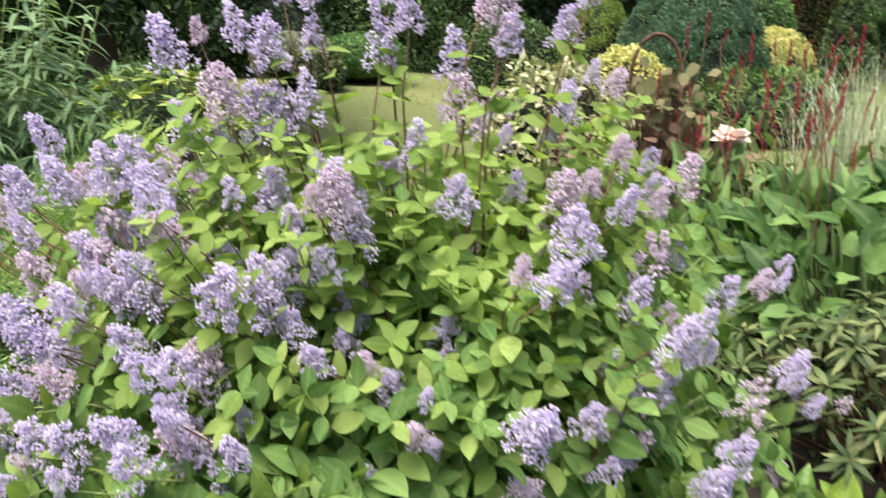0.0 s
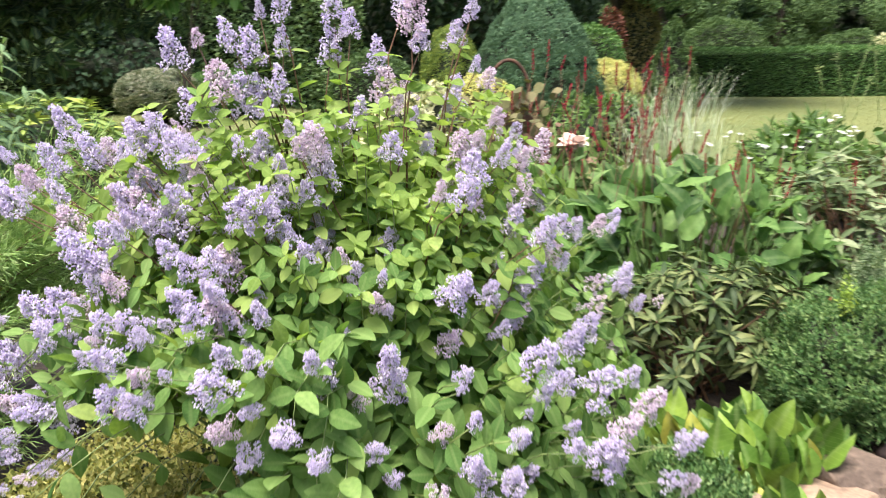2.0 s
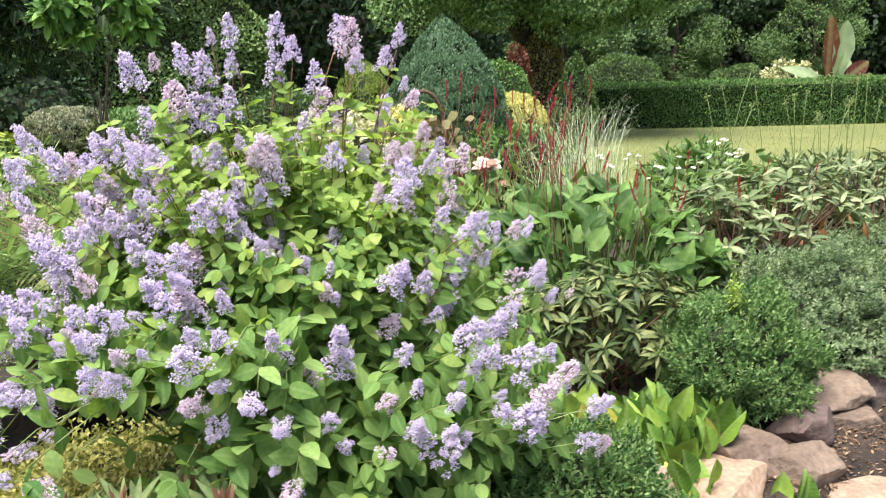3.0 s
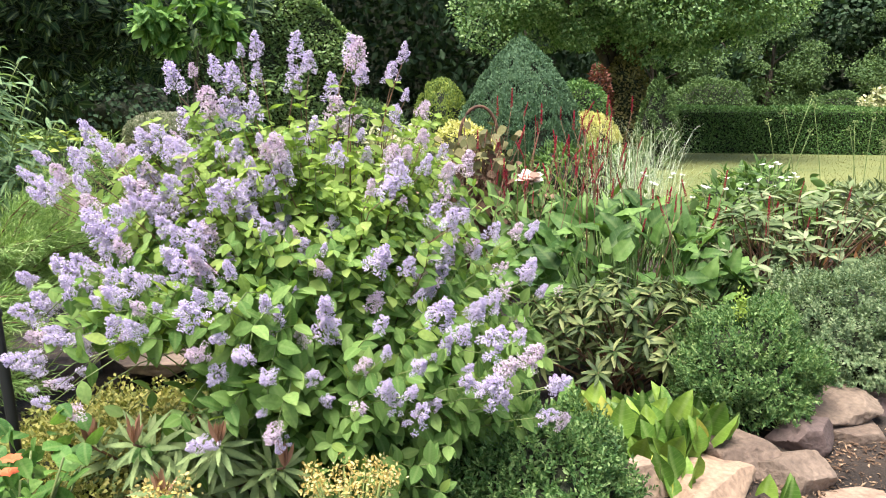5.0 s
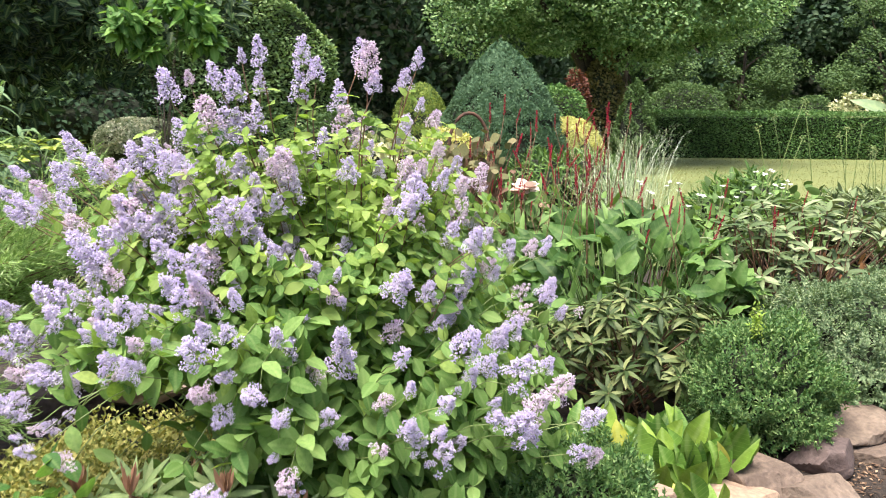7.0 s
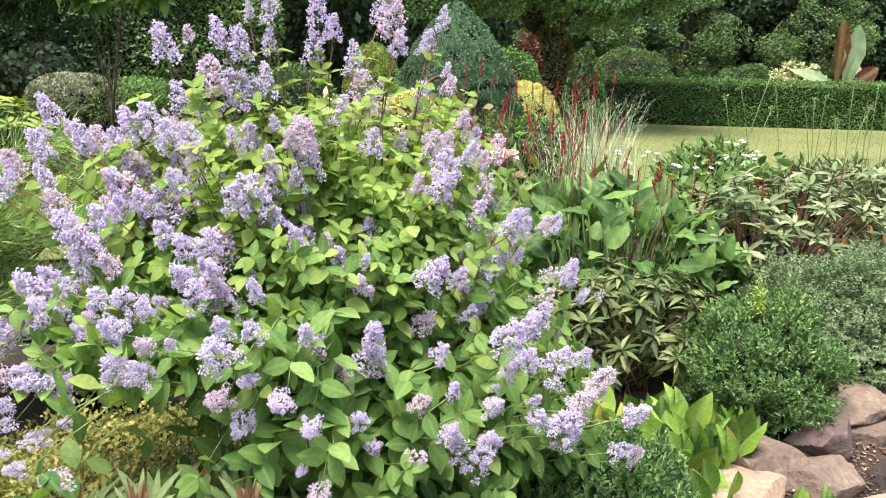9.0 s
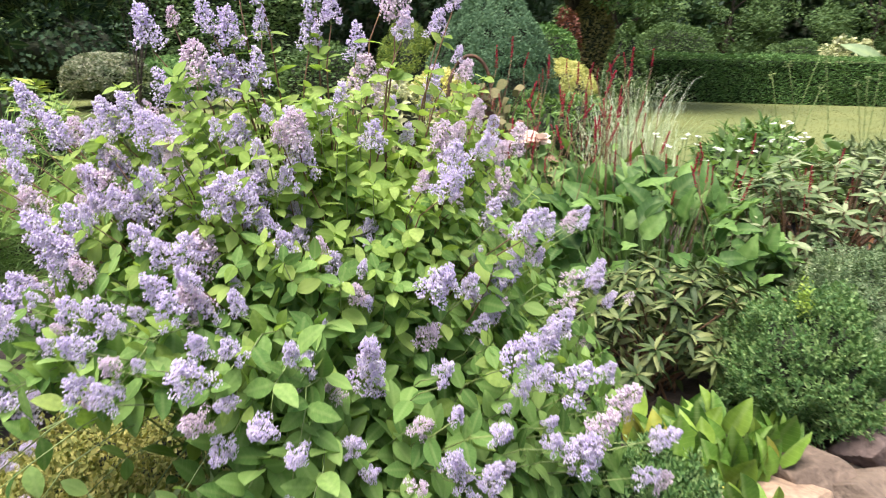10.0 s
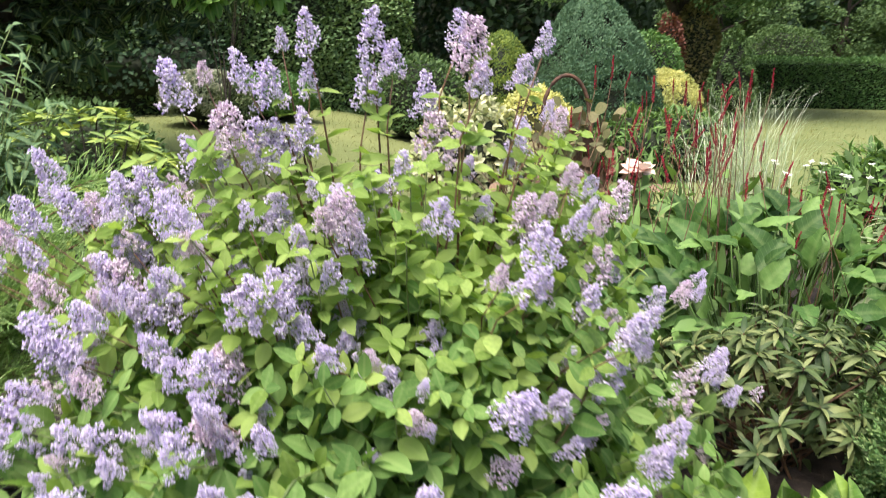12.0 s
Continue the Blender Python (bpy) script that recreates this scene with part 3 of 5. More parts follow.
OCT = (np.array([(1, 0, 0), (-1, 0, 0), (0, 1, 0), (0, -1, 0), (0, 0, 1), (0, 0, -1)], float),
       np.array([(0, 2, 4), (2, 1, 4), (1, 3, 4), (3, 0, 4), (2, 0, 5), (1, 2, 5), (3, 1, 5), (0, 3, 5)]), np.zeros((6, 2)))


def head_mesh(seed, mat, full, fat):
    """A flower head one unit long on the x axis: a stalk, side stalks, and little tufts of florets on them."""
    r = np.random.default_rng(seed)
    at, size, stalks = [], [], [tube([(-0.25, 0, 0), (0.3, 0.01, 0.01), (0.95, 0, 0)], [0.014, 0.012, 0.006], 4)]
    k = int(24 * full)
    for i in range(k):
        s = (i + 0.5) / k
        rad = fat * (0.31 * (1 - s) ** 0.75 + 0.07) * r.uniform(0.6, 1.35)
        a = i * 2.4 + r.uniform(-0.4, 0.4)
        c = np.array([0.06 + 0.88 * s + r.uniform(-0.03, 0.03), rad * math.cos(a), rad * math.sin(a)])
        stalks.append(tube([(c[0] - 0.1, 0, 0), c], [0.007, 0.005], 3))
        m = int(r.uniform(26, 46))
        d = unit(r.normal(size=(m, 3)))
        tuft = (0.1 + 0.06 * (1 - s)) * r.uniform(0.8, 1.15)
        at.append(c + d * tuft * r.uniform(0.5, 1.0, (m, 1)))
        size.append(r.uniform(0.016, 0.029, m))
    at, size = np.concatenate(at), np.concatenate(size)
    d = unit(r.normal(size=(len(at), 3)))
    fl = spread(TET, at, d, r.normal(size=(len(at), 3)), size)
    sv = joined(stalks)
    me = tri_mesh("flower_head", *joined([fl, sv])[:2], mat, False)
    me.materials.append(M_GREENSTEM)
    idx = np.zeros(len(me.polygons), np.int32)
    idx[len(fl[1]):] = 1
    me.polygons.foreach_set("material_index", idx)
    return me


HEADS = [head_mesh(i, M_LAV, f, w) for i, (f, w) in enumerate([(1, 0.8), (1.1, 0.95), (0.9, 0.7), (1.15, 1.1), (0.75, 0.85)])]
SLIM = [head_mesh(40 + i, M_LAV, f, w) for i, (f, w) in enumerate([(0.8, 0.72), (0.9, 0.8), (0.65, 0.66)])]
PINKS = [head_mesh(20 + i, M_PINK, f, w) for i, (f, w) in enumerate([(1, 0.9), (0.55, 1.0), (0.8, 0.75)])]
def cean_leaves(mat):
    return [tri_mesh("leaf", *leaf_shape(w, 5, f, d, 0.88, wave=wv)[:2], mat, True, leaf_shape(w, 5, f, d, 0.88)[2]) for w, f, d, wv in [(0.52, 0.2, 0.14, 0.0), (0.58, 0.12, 0.24, 0.01), (0.48, 0.3, 0.1, -0.01), (0.55, 0.1, 0.34, 0.014)]]


LEAVES = {True: cean_leaves(M_CEAN), False: cean_leaves(M_CEANLOW)}

shrub = thing("ceanothus_shrub", (0.0, 1.15, 0.2), "tall lilac-blue flowering shrub with fresh green oval leaves", "shrub")
foot = np.array([0.0, 1.15, 0.22])
leaf_rows, leaf_twigs, cut = [], [], random.Random(4)
shoots = [row for group in (SPIRES, CROWN, UPPER, MIDDLE, LOWER, SKIRT) for row in group]
for x, y, z, s in shoots[:]:
    often = 0.1 if z > 1.33 else 0.95 if x < -0.28 else 1.1 if x < 0.15 and z > 1.08 else 0.85 if x < 0.05 and z > 0.98 else 0.5 if x > 0.25 else 0.12
    while cut.random() < often:
        often -= 0.65
        shoots.append((x + cut.uniform(-0.06, 0.06), y + cut.uniform(-0.02, 0.08), z + cut.uniform(-0.06, 0.045), s * cut.uniform(0.45, 0.78)))
for lo, hi, low, high, many in ((-0.48, -0.02, 0.98, 1.32, 30), (0.18, 0.5, 0.85, 1.2, 12), (-0.2, 0.25, 0.62, 0.95, 7), (-0.42, 0.2, 1.12, 1.32, 12)):
    for i in range(many):
        x, z = cut.uniform(lo, hi), cut.uniform(low, high)
        shoots.append((x, face_y(x, z) + cut.uniform(-0.01, 0.1), z, cut.uniform(4.0, 8.0)))
for i in range(250):
    z = cut.uniform(0.48, 1.24)
    half = 0.62 - 0.35 * max(0, z - 1.0) / 0.4 if z > 0.75 else 0.34 + 0.9 * (z - 0.48)
    x = cut.uniform(-half, min(half, 0.5))
    shoots.append((x, face_y(x, z) + cut.uniform(0.02, 0.38), z, 0))
for i in range(38):
    x, z = cut.uniform(-0.06, 0.32), cut.uniform(0.3, 0.52)
    shoots.append((x, face_y(x, 0.6) + cut.uniform(0.05, 0.25), z, 0))
for i in range(44):
    x, z = cut.uniform(0.34, 0.62), cut.uniform(0.6, 0.88)
    shoots.append((x, face_y(x, z) + cut.uniform(0.08, 0.3), z, 0))
for i in range(165):
    z = 1.02 + 0.34 * cut.random() ** 1.4
    x = cut.uniform(-0.52, 0.42) * (1 - 0.8 * max(0, z - 1.15))
    shoots.append((x, face_y(x, z) + cut.uniform(0.0, 0.22), z, 0))
for i in range(44):
    x, z = cut.uniform(-0.04, 0.32), cut.uniform(1.0, 1.24)
    shoots.append((x, face_y(x, z) + cut.uniform(-0.02, 0.08), z, 0))
for i, (x, y, z, s) in enumerate(shoots):
    tip = np.array([x, y, z])
    start = foot + np.array([cut.uniform(-0.12, 0.12), cut.uniform(-0.08, 0.1), 0])
    lift = 0.55 if z < 1.2 else 0.3
    line = bend(start, tip, lift, 12)
    if x < -0.1 and z < 0.9:  # low shoots rise inside the bush and arch down to their tips
        u = np.linspace(0, 1, 12)[:, None]
        line = (1 - u) ** 2 * start + 2 * u * (1 - u) * np.array([x * 0.3, y * 0.6 + 0.45, z + 0.32]) + u * u * tip
    line[1:-1] += rng.normal(size=(10, 3)) * 0.006
    end = unit(line[-1] - line[-3])
    axis = unit(end + (0, -0.1, 0.75 if cut.random() < 0.8 else 0.1))
    if s:
        length = s / 100 * (0.86 if z > 1.2 else 0.95)
        me = cut.choice(PINKS) if cut.random() < (0.1 if z > 1.38 else 0.32 if z > 1.12 else 0.25) else cut.choice(SLIM if z > 1.3 else HEADS)
        base = tip - axis * length * 0.5
        line[-1] = base
        head = (me, leaf_pose(base, axis, (cut.gauss(0, 1), cut.gauss(0, 1), cut.gauss(0, 1)), length * 1.06))
    n = len(line)
    branch = part("branch", tri_mesh("branch", *tube(line, np.linspace(0.0052 if z > 1.3 and s else 0.0018 if x < -0.1 and z < 0.9 else 0.0034, 0.0011, n), 5)[:2], M_STEM if s and z > 1.05 else M_GREENSTEM), shrub)
    if s:
        part("flower_head", head[0], branch, head[1])
    length = np.linalg.norm(np.diff(line, axis=0), axis=1).sum()
    pairs = int(length * 0.72 / (0.05 if z < 0.95 else 0.042))
    turn = cut.uniform(0, 3)
    for j in range(pairs + 2):
        f = min(0.998, 0.27 + 0.72 * (j + cut.uniform(0, 0.6)) / pairs)
        if s and f > 0.93:
            continue
        q = f * (n - 1)
        a = int(min(q, n - 2))
        p = line[a] + (line[a + 1] - line[a]) * (q - a)
        tan = unit(line[a + 1] - line[a])
        one = unit(np.cross(tan, (math.cos(turn), math.sin(turn), 0.3)))
        turn += 1.57
        for sign in (1, -1):
            if abs(p[0] + 0.38) < 0.11 and abs(p[2] - 0.79) < 0.06:
                continue
            if ((p[2] < 0.7 and p[0] < -0.15) or (p[2] < 0.84 and -0.62 < p[0] < -0.36)) and (f < 0.7 or cut.random() < 0.5):
                continue
            ax = unit(one * sign + 0.35 * tan + np.array([0, -0.2, cut.uniform(-0.5, 0.4)]))
            up = unit(np.array([0, -0.65, 1.0]) + 0.5 * rng.normal(size=3))
            size = cut.uniform(0.75, 1.22) * float(np.interp(p[2], (0.55, 0.85, 1.1, 1.4), (0.076, 0.066, 0.051, 0.046))) * (1 - 0.35 * max(0, f - 0.75) / 0.25)
            leaf_rows.append((p, ax, up, size))
            # lighter copy likelier higher up, shade-darkened mature copy lower down
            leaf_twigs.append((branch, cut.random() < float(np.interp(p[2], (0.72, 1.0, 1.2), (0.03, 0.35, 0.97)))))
near = sorted(range(len(leaf_rows)), key=lambda i: leaf_rows[i][0][1] - face_y(leaf_rows[i][0][0], leaf_rows[i][0][2]))
near = set(near[:300])
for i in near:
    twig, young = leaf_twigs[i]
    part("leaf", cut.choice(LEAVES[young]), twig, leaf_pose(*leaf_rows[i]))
for young, mat, lab in ((True, M_CEAN, "fresh yellow-green oval leaves"), (False, M_CEANLOW, "dense mature green oval leaves, darkened for shade low down")):
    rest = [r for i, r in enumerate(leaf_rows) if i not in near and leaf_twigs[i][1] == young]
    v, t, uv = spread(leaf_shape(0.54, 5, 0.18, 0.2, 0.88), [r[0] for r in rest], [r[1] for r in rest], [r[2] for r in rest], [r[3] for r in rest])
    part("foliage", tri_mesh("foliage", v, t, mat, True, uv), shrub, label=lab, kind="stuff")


# ---- plants in front and to the sides ----


def whorled(name, label, category, base, tips, leaves, size, shape, mat, sag, bud=None, budmat=None, stem=0.006, stemmat=M_BARK, single=True, lift=0.3, rise=0.0):
    """A plant whose shoots end in whorls of leaves. tips: places of the whorls."""
    ob = thing(name, tuple(base), label, category)
    me = tri_mesh("leaf", shape[0], shape[1], mat, True, shape[2])
    rows, twigs = [], []
    for tip in tips:
        tip = np.asarray(tip, float)
        line = bend(np.asarray(base) + rng.normal(size=3) * (0.05, 0.05, 0), tip, lift, 7)
        twig = part("stem", tri_mesh("stem", *tube(line, np.linspace(stem, stem * 0.6, 7), 5)[:2], stemmat), ob)
        d = unit(unit(line[-1] - line[-2]) + (0, 0, 0.6))
        a0 = rng.uniform(0, 6)
        for j in range(leaves):
            a = a0 + j * 2.4
            o = unit(np.cross(d, (math.cos(a), math.sin(a), 0.2)))
            k = j / leaves
            ax = unit(o + d * (sag + rise * k + rng.normal() * 0.18))
            rows.append((tip - d * size * 0.35 * (1 - k), ax, unit(d + 0.25 * rng.normal(size=3)), size * rng.uniform(0.75, 1.15) * (1 - 0.25 * k)))
            twigs.append(twig)
        if bud:
            bs = leaf_shape(0.3, 3, 0.8, -0.1, 0.8)
            b = [spread(bs, [tip], [unit(d + 0.28 * rng.normal(size=3))], [rng.normal(size=3)], bud * rng.uniform(0.7, 1)) for _ in range(9)]
            part("bud", tri_mesh("bud", *joined(b)[:2], budmat), twig, label="reddish brown pointed bud")
    for i, r in enumerate(rows):
        if i < 300 and single:
            part("leaf", me, twigs[i], leaf_pose(*r))
    rest = rows[300:] if single else rows
    if rest:
        v, t, uv = spread(shape, [r[0] for r in rest], [r[1] for r in rest], [r[2] for r in rest], [r[3] for r in rest])
        part("foliage", tri_mesh("foliage", v, t, mat, True, uv), ob, kind="stuff")
    return ob


def gz(x, y):
    return float(ground_z(x, y))


def on(x, y, dz=0.0):
    return (x, y, gz(x, y) + dz)


def dome_tips(c, radii, n, low=0.0, seed=1):
    r = np.random.default_rng(seed)
    i = np.arange(n) + 0.5
    z = low + (1 - low) * i / n
    a = i * 2.4 + r.uniform(-0.3, 0.3, n)
    q = np.sqrt(1 - z * z)
    return np.asarray(c) + np.stack([q * np.cos(a), q * np.sin(a), z], 1) * np.asarray(radii) * r.uniform(0.85, 1.08, (n, 1))


# spurge with red-brown tips
spurge = thing("spurge_plant", on(-0.36, 0.98), "spurge with narrow grey-green leaves up the stems and reddish tips", "plant")
L_SPURGE = leaf_shape(0.18, 4, 0.3, 0.28, 0.95)
me = tri_mesh("leaf", *L_SPURGE[:2], M_EUPH, True, L_SPURGE[2])
for tip in [(-0.415, 0.7, 0.655), (-0.235, 0.67, 0.655), (-0.345, 0.6, 0.575), (-0.1, 0.72, 0.57), (-0.54, 0.84, 0.6), (-0.31, 0.82, 0.6)]:
    line = bend(np.array(on(-0.36, 0.98)) + rng.normal(size=3) * (0.06, 0.04, 0), tip, 0.5, 12)
    stem = part("stem", tri_mesh("stem", *tube(line, np.linspace(0.006, 0.003, 12), 6)[:2], M_STEM), spurge)
    for j in range(40):
        f = 0.55 + 0.44 * j / 39
        k = int(min(f * 11, 10))
        p, d = line[k] + (line[k + 1] - line[k]) * (f * 11 - k), unit(line[k + 1] - line[k] + (0, 0, 0.02))
        o = unit(np.cross(d, (math.cos(j * 2.4), math.sin(j * 2.4), 0.1)))
        part("leaf", me, stem, leaf_pose(p, unit(o + d * (0.1 + 0.9 * (j / 39) ** 2 + rng.normal() * 0.15)), unit(d + 0.3 * rng.normal(size=3)), rng.uniform(0.095, 0.135) * (1 - 0.45 * (j / 39) ** 3)))
    bits = [spread(leaf_shape(0.2, 3, 0.8, -0.1, 0.9), [line[-1]], [unit((0, 0, 1) + 0.2 * rng.normal(size=3))], [rng.normal(size=3)], rng.uniform(0.045, 0.075)) for _ in range(11)]
    part("bud", tri_mesh("bud", *joined(bits)[:2], M_BUDRED), stem, label="reddish brown pointed bud")

# golden low plant and its straw-yellow bloom
mound("golden_spirea", "low spreading plant with tiny yellow-green leaves", "plant", on(-0.62, 1.05), (0.36, 0.3, 0.17), 20000, L_FAR, 0.016, M_GOLD, 0.45, 4.5, 5.0, -0.3, 0.3, 0.9, 0.4, k=0.6)
mound("golden_spirea", "low spreading plant with tiny yellow-green leaves", "plant", on(-0.3, 0.75), (0.3, 0.16, 0.1), 9000, L_FAR, 0.015, M_GOLD, 0.45, 4.5, 8.0, -0.3, 0.3, 0.9, 0.4, k=0.6)


def bloom(x, y, z, wide, n, seed):
    r = np.random.default_rng(seed)
    ob = thing("yellow_flower_plant", on(x, y), "bushy plant with straw-yellow clustered flowers", "plant")
    stems, at = [], []
    for i in range(n):
        tip = np.array([x + r.uniform(-wide, wide), y + r.uniform(-0.07, 0.07), z + r.uniform(-0.05, 0.03)])
        stems.append(tube(bend(ob.location, tip, 0.3, 5), [0.0022] * 5, 4))
        m = r.integers(26, 40)
        at.append(tip + r.normal(size=(m, 3)) * (0.015, 0.015, 0.01))
    part("stem", tri_mesh("stem", *joined(stems)[:2], M_GREENSTEM), ob)
    at = np.concatenate(at)
    d = unit(r.normal(size=(len(at), 3)) + (0, 0, 0.5))
    part("bloom", tri_mesh("bloom", *spread(L_WIDE, at, d, r.normal(size=(len(at), 3)) + (0, 0, 1), r.uniform(0.006, 0.012, len(at)))[:2], M_YFLOWER, False), ob, label="straw-yellow flower clusters")
    k = 160
    lp = np.stack([x + r.uniform(-wide, wide, k), y + r.uniform(-0.07, 0.07, k), z - r.uniform(0.04, 0.2, k)], 1)
    part("foliage", tri_mesh("foliage", *spread(L_OVATE, lp, r.normal(size=(k, 3)), r.normal(size=(k, 3)) + (0, 0, 2), r.uniform(0.02, 0.035, k))[:2], M_EUPH), ob, kind="stuff")


bloom(0.05, 0.66, 0.56, 0.09, 30, 3)
bloom(-0.35, 0.6, 0.58, 0.05, 24, 4)

# broad green plant with orange flowers
corner = thing("orange_flower_plant", on(-0.66, 0.62), "lush green plant with a few orange flowers", "plant")
k = 230
cp = np.array([-0.68, 0.62, 0.6]) + rng.normal(size=(k, 3)) * (0.1, 0.1, 0.07)
me = tri_mesh("leaf", *leaf_shape(0.8, 4, 0.2, 0.3)[:2], M_BRIGHT, True, L_OVATE[2])
for p in cp:
    part("leaf", me, corner, leaf_pose(p, unit(rng.normal(size=3) + (0, -0.2, 0)), unit(rng.normal(size=3) * 0.4 + (0, -0.2, 1)), rng.uniform(0.035, 0.065)))
part("stem", tri_mesh("stem", *joined([tube(bend(corner.location, p, 0.3, 5), [0.0025] * 5, 4) for p in cp[:30]])[:2], M_GREENSTEM), corner)
for p in ((-0.585, 0.48, 0.73), (-0.62, 0.47, 0.705), (-0.6, 0.5, 0.695)):
    pet = [spread(leaf_shape(0.8, 3, 0.2, 0.2), [p], [(math.cos(a), math.sin(a) - 0.2, 0.35)], [(0, -0.3, 1)], 0.021) for a in np.linspace(0, 5.2, 6)]
    part("flower", tri_mesh("flower", *joined(pet)[:2], M_ORANGE), corner, label="orange-red flower")

mound("golden_spirea", "low spreading plant with tiny yellow-green leaves", "plant", on(-0.45, 1.38), (0.42, 0.34, 0.15), 14000, L_FAR, 0.016, M_GOLD, 0.45, 4.5, 15.0, -0.3, 0.3, 0.9, 0.4, k=0.6)

# black leaning post
post = thing("black_garden_post", on(-0.78, 0.9), "slim black painted metal garden post, leaning", "post")
lean = np.array([(-0.71, 0.9, 0.3), (-0.722, 0.9, 0.66), (-0.746, 0.9, 1.02), (-0.765, 0.9, 1.25)])
part("shaft", tri_mesh("shaft", *tube(lean, 0.0125, 10)[:2], m_black), post)
part("collar", tri_mesh("collar", *tube([(-0.738, 0.9, 0.9), (-0.7392, 0.9, 0.914)], 0.016, 10)[:2], m_black), post)
part("finial", tri_mesh("finial", *tube([(-0.765, 0.9, 1.25), (-0.766, 0.9, 1.265), (-0.767, 0.9, 1.28)], [0.017, 0.02, 0.006], 10)[:2], m_black), post)


# feathery juniper
def feathery(name, label, base, boughs, reach, rise, seed):
    r = np.random.default_rng(seed)
    ob = thing(name, tuple(base), label, "shrub")
    at, ax = [], []
    for i in range(boughs):
        a = r.uniform(0, 6.28)
        end = np.array(base) + (reach[0] * math.cos(a) * r.uniform(0.4, 1), reach[1] * math.sin(a) * r.uniform(0.4, 1), rise * r.uniform(0.45, 1))
        line = bend(base, end, 0.9, 9)
        line[-4:, 2] -= (0.005, 0.02, 0.045, 0.08)
        part("bough", tri_mesh("bough", *tube(line, np.linspace(0.006, 0.0015, 9), 4)[:2], M_STEM), ob)
        for s in np.linspace(0.3, 1, 34):
            q = s * 8
            k = int(min(q, 7))
            p, d = line[k] + (line[k + 1] - line[k]) * (q - k), unit(line[k + 1] - line[k])
            m = 6
            out = unit(unit(r.normal(size=(m, 3))) + 1.3 * d)
            ln = r.uniform(0.04, 0.13, m)[:, None]
            for f in (0, 0.2, 0.4, 0.6, 0.8):
                at.append(p + out * ln * f)
                ax.append(unit(out + 0.32 * r.normal(size=(m, 3))))
    at, ax = np.concatenate(at), np.concatenate(ax)
    part("foliage", tri_mesh("foliage", *spread(folded_leaf(0.06, 0.01), at, ax, r.normal(size=at.shape), r.uniform(0.022, 0.045, len(at)))[:2], M_JUNI), ob, kind="stuff")
    return ob


feathery("juniper", "feathery yellow-green juniper with arching sprays", on(-1.1, 1.75), 66, (0.52, 0.5), 0.92, 3)
feathery("juniper", "feathery yellow-green juniper with arching sprays", on(-1.2, 1.35), 40, (0.5, 0.42), 0.6, 5)

# grey-green buddleia
bud_c = np.array([-1.62, 3.15, 0.2])
tips = [bud_c + (rng.uniform(-0.6, 0.44), rng.uniform(-0.45, 0.3), rng.uniform(0.8, 1.47)) for _ in range(130)]
buddleia = thing("buddleia", tuple(bud_c), "tall shrub with long narrow grey-green leaves", "shrub")
L_BUD = leaf_shape(0.22, 4, 0.3, 0.6, 0.75)
me, rows = tri_mesh("leaf", *L_BUD[:2], M_BUD, True, L_BUD[2]), []
for tip in tips:
    line = bend(bud_c + rng.normal(size=3) * (0.12, 0.1, 0), tip, 0.3, 10)
    part("stem", tri_mesh("stem", *tube(line, np.linspace(0.007, 0.002, 10), 5)[:2], M_GREENSTEM), buddleia)
    for j in range(15):
        q = (0.35 + 0.65 * j / 14) * 9
        k = int(min(q, 8))
        p, d = line[k] + (line[k + 1] - line[k]) * (q - k), unit(line[k + 1] - line[k])
        o = unit(np.cross(d, (math.cos(j * 1.57), math.sin(j * 1.57), 0.1)))
        for sign in (1, -1):
            rows.append((p, unit(o * sign + d * 0.45 + 0.2 * rng.normal(size=3) - (0, 0, 0.15)), unit((0, -0.2, 1) + 0.3 * rng.normal(size=3)), rng.uniform(0.105, 0.165) * (1.1 - 0.5 * j / 14)))
rows.sort(key=lambda r: r[0][1])
for r in rows[:300]:
    part("leaf", me, buddleia, leaf_pose(*r))
v, t, uv = spread(L_BUD, *[[r[i] for r in rows[300:]] for i in range(4)])
part("foliage", tri_mesh("foliage", v, t, M_BUD, True, uv), buddleia, kind="stuff")

# yellow-green rhododendron on the left
whorled("rhododendron", "rhododendron with glossy yellow-green whorled leaves", "shrub", on(-1.35, 4.0), dome_tips((-1.38, 4.0, 0.58), (0.66, 0.5, 0.64), 64, 0.0, 4), 12, 0.115, leaf_shape(0.3, 4, 0.3, 0.2, 0.85), M_RHYELL, 0.3, lift=0.2)

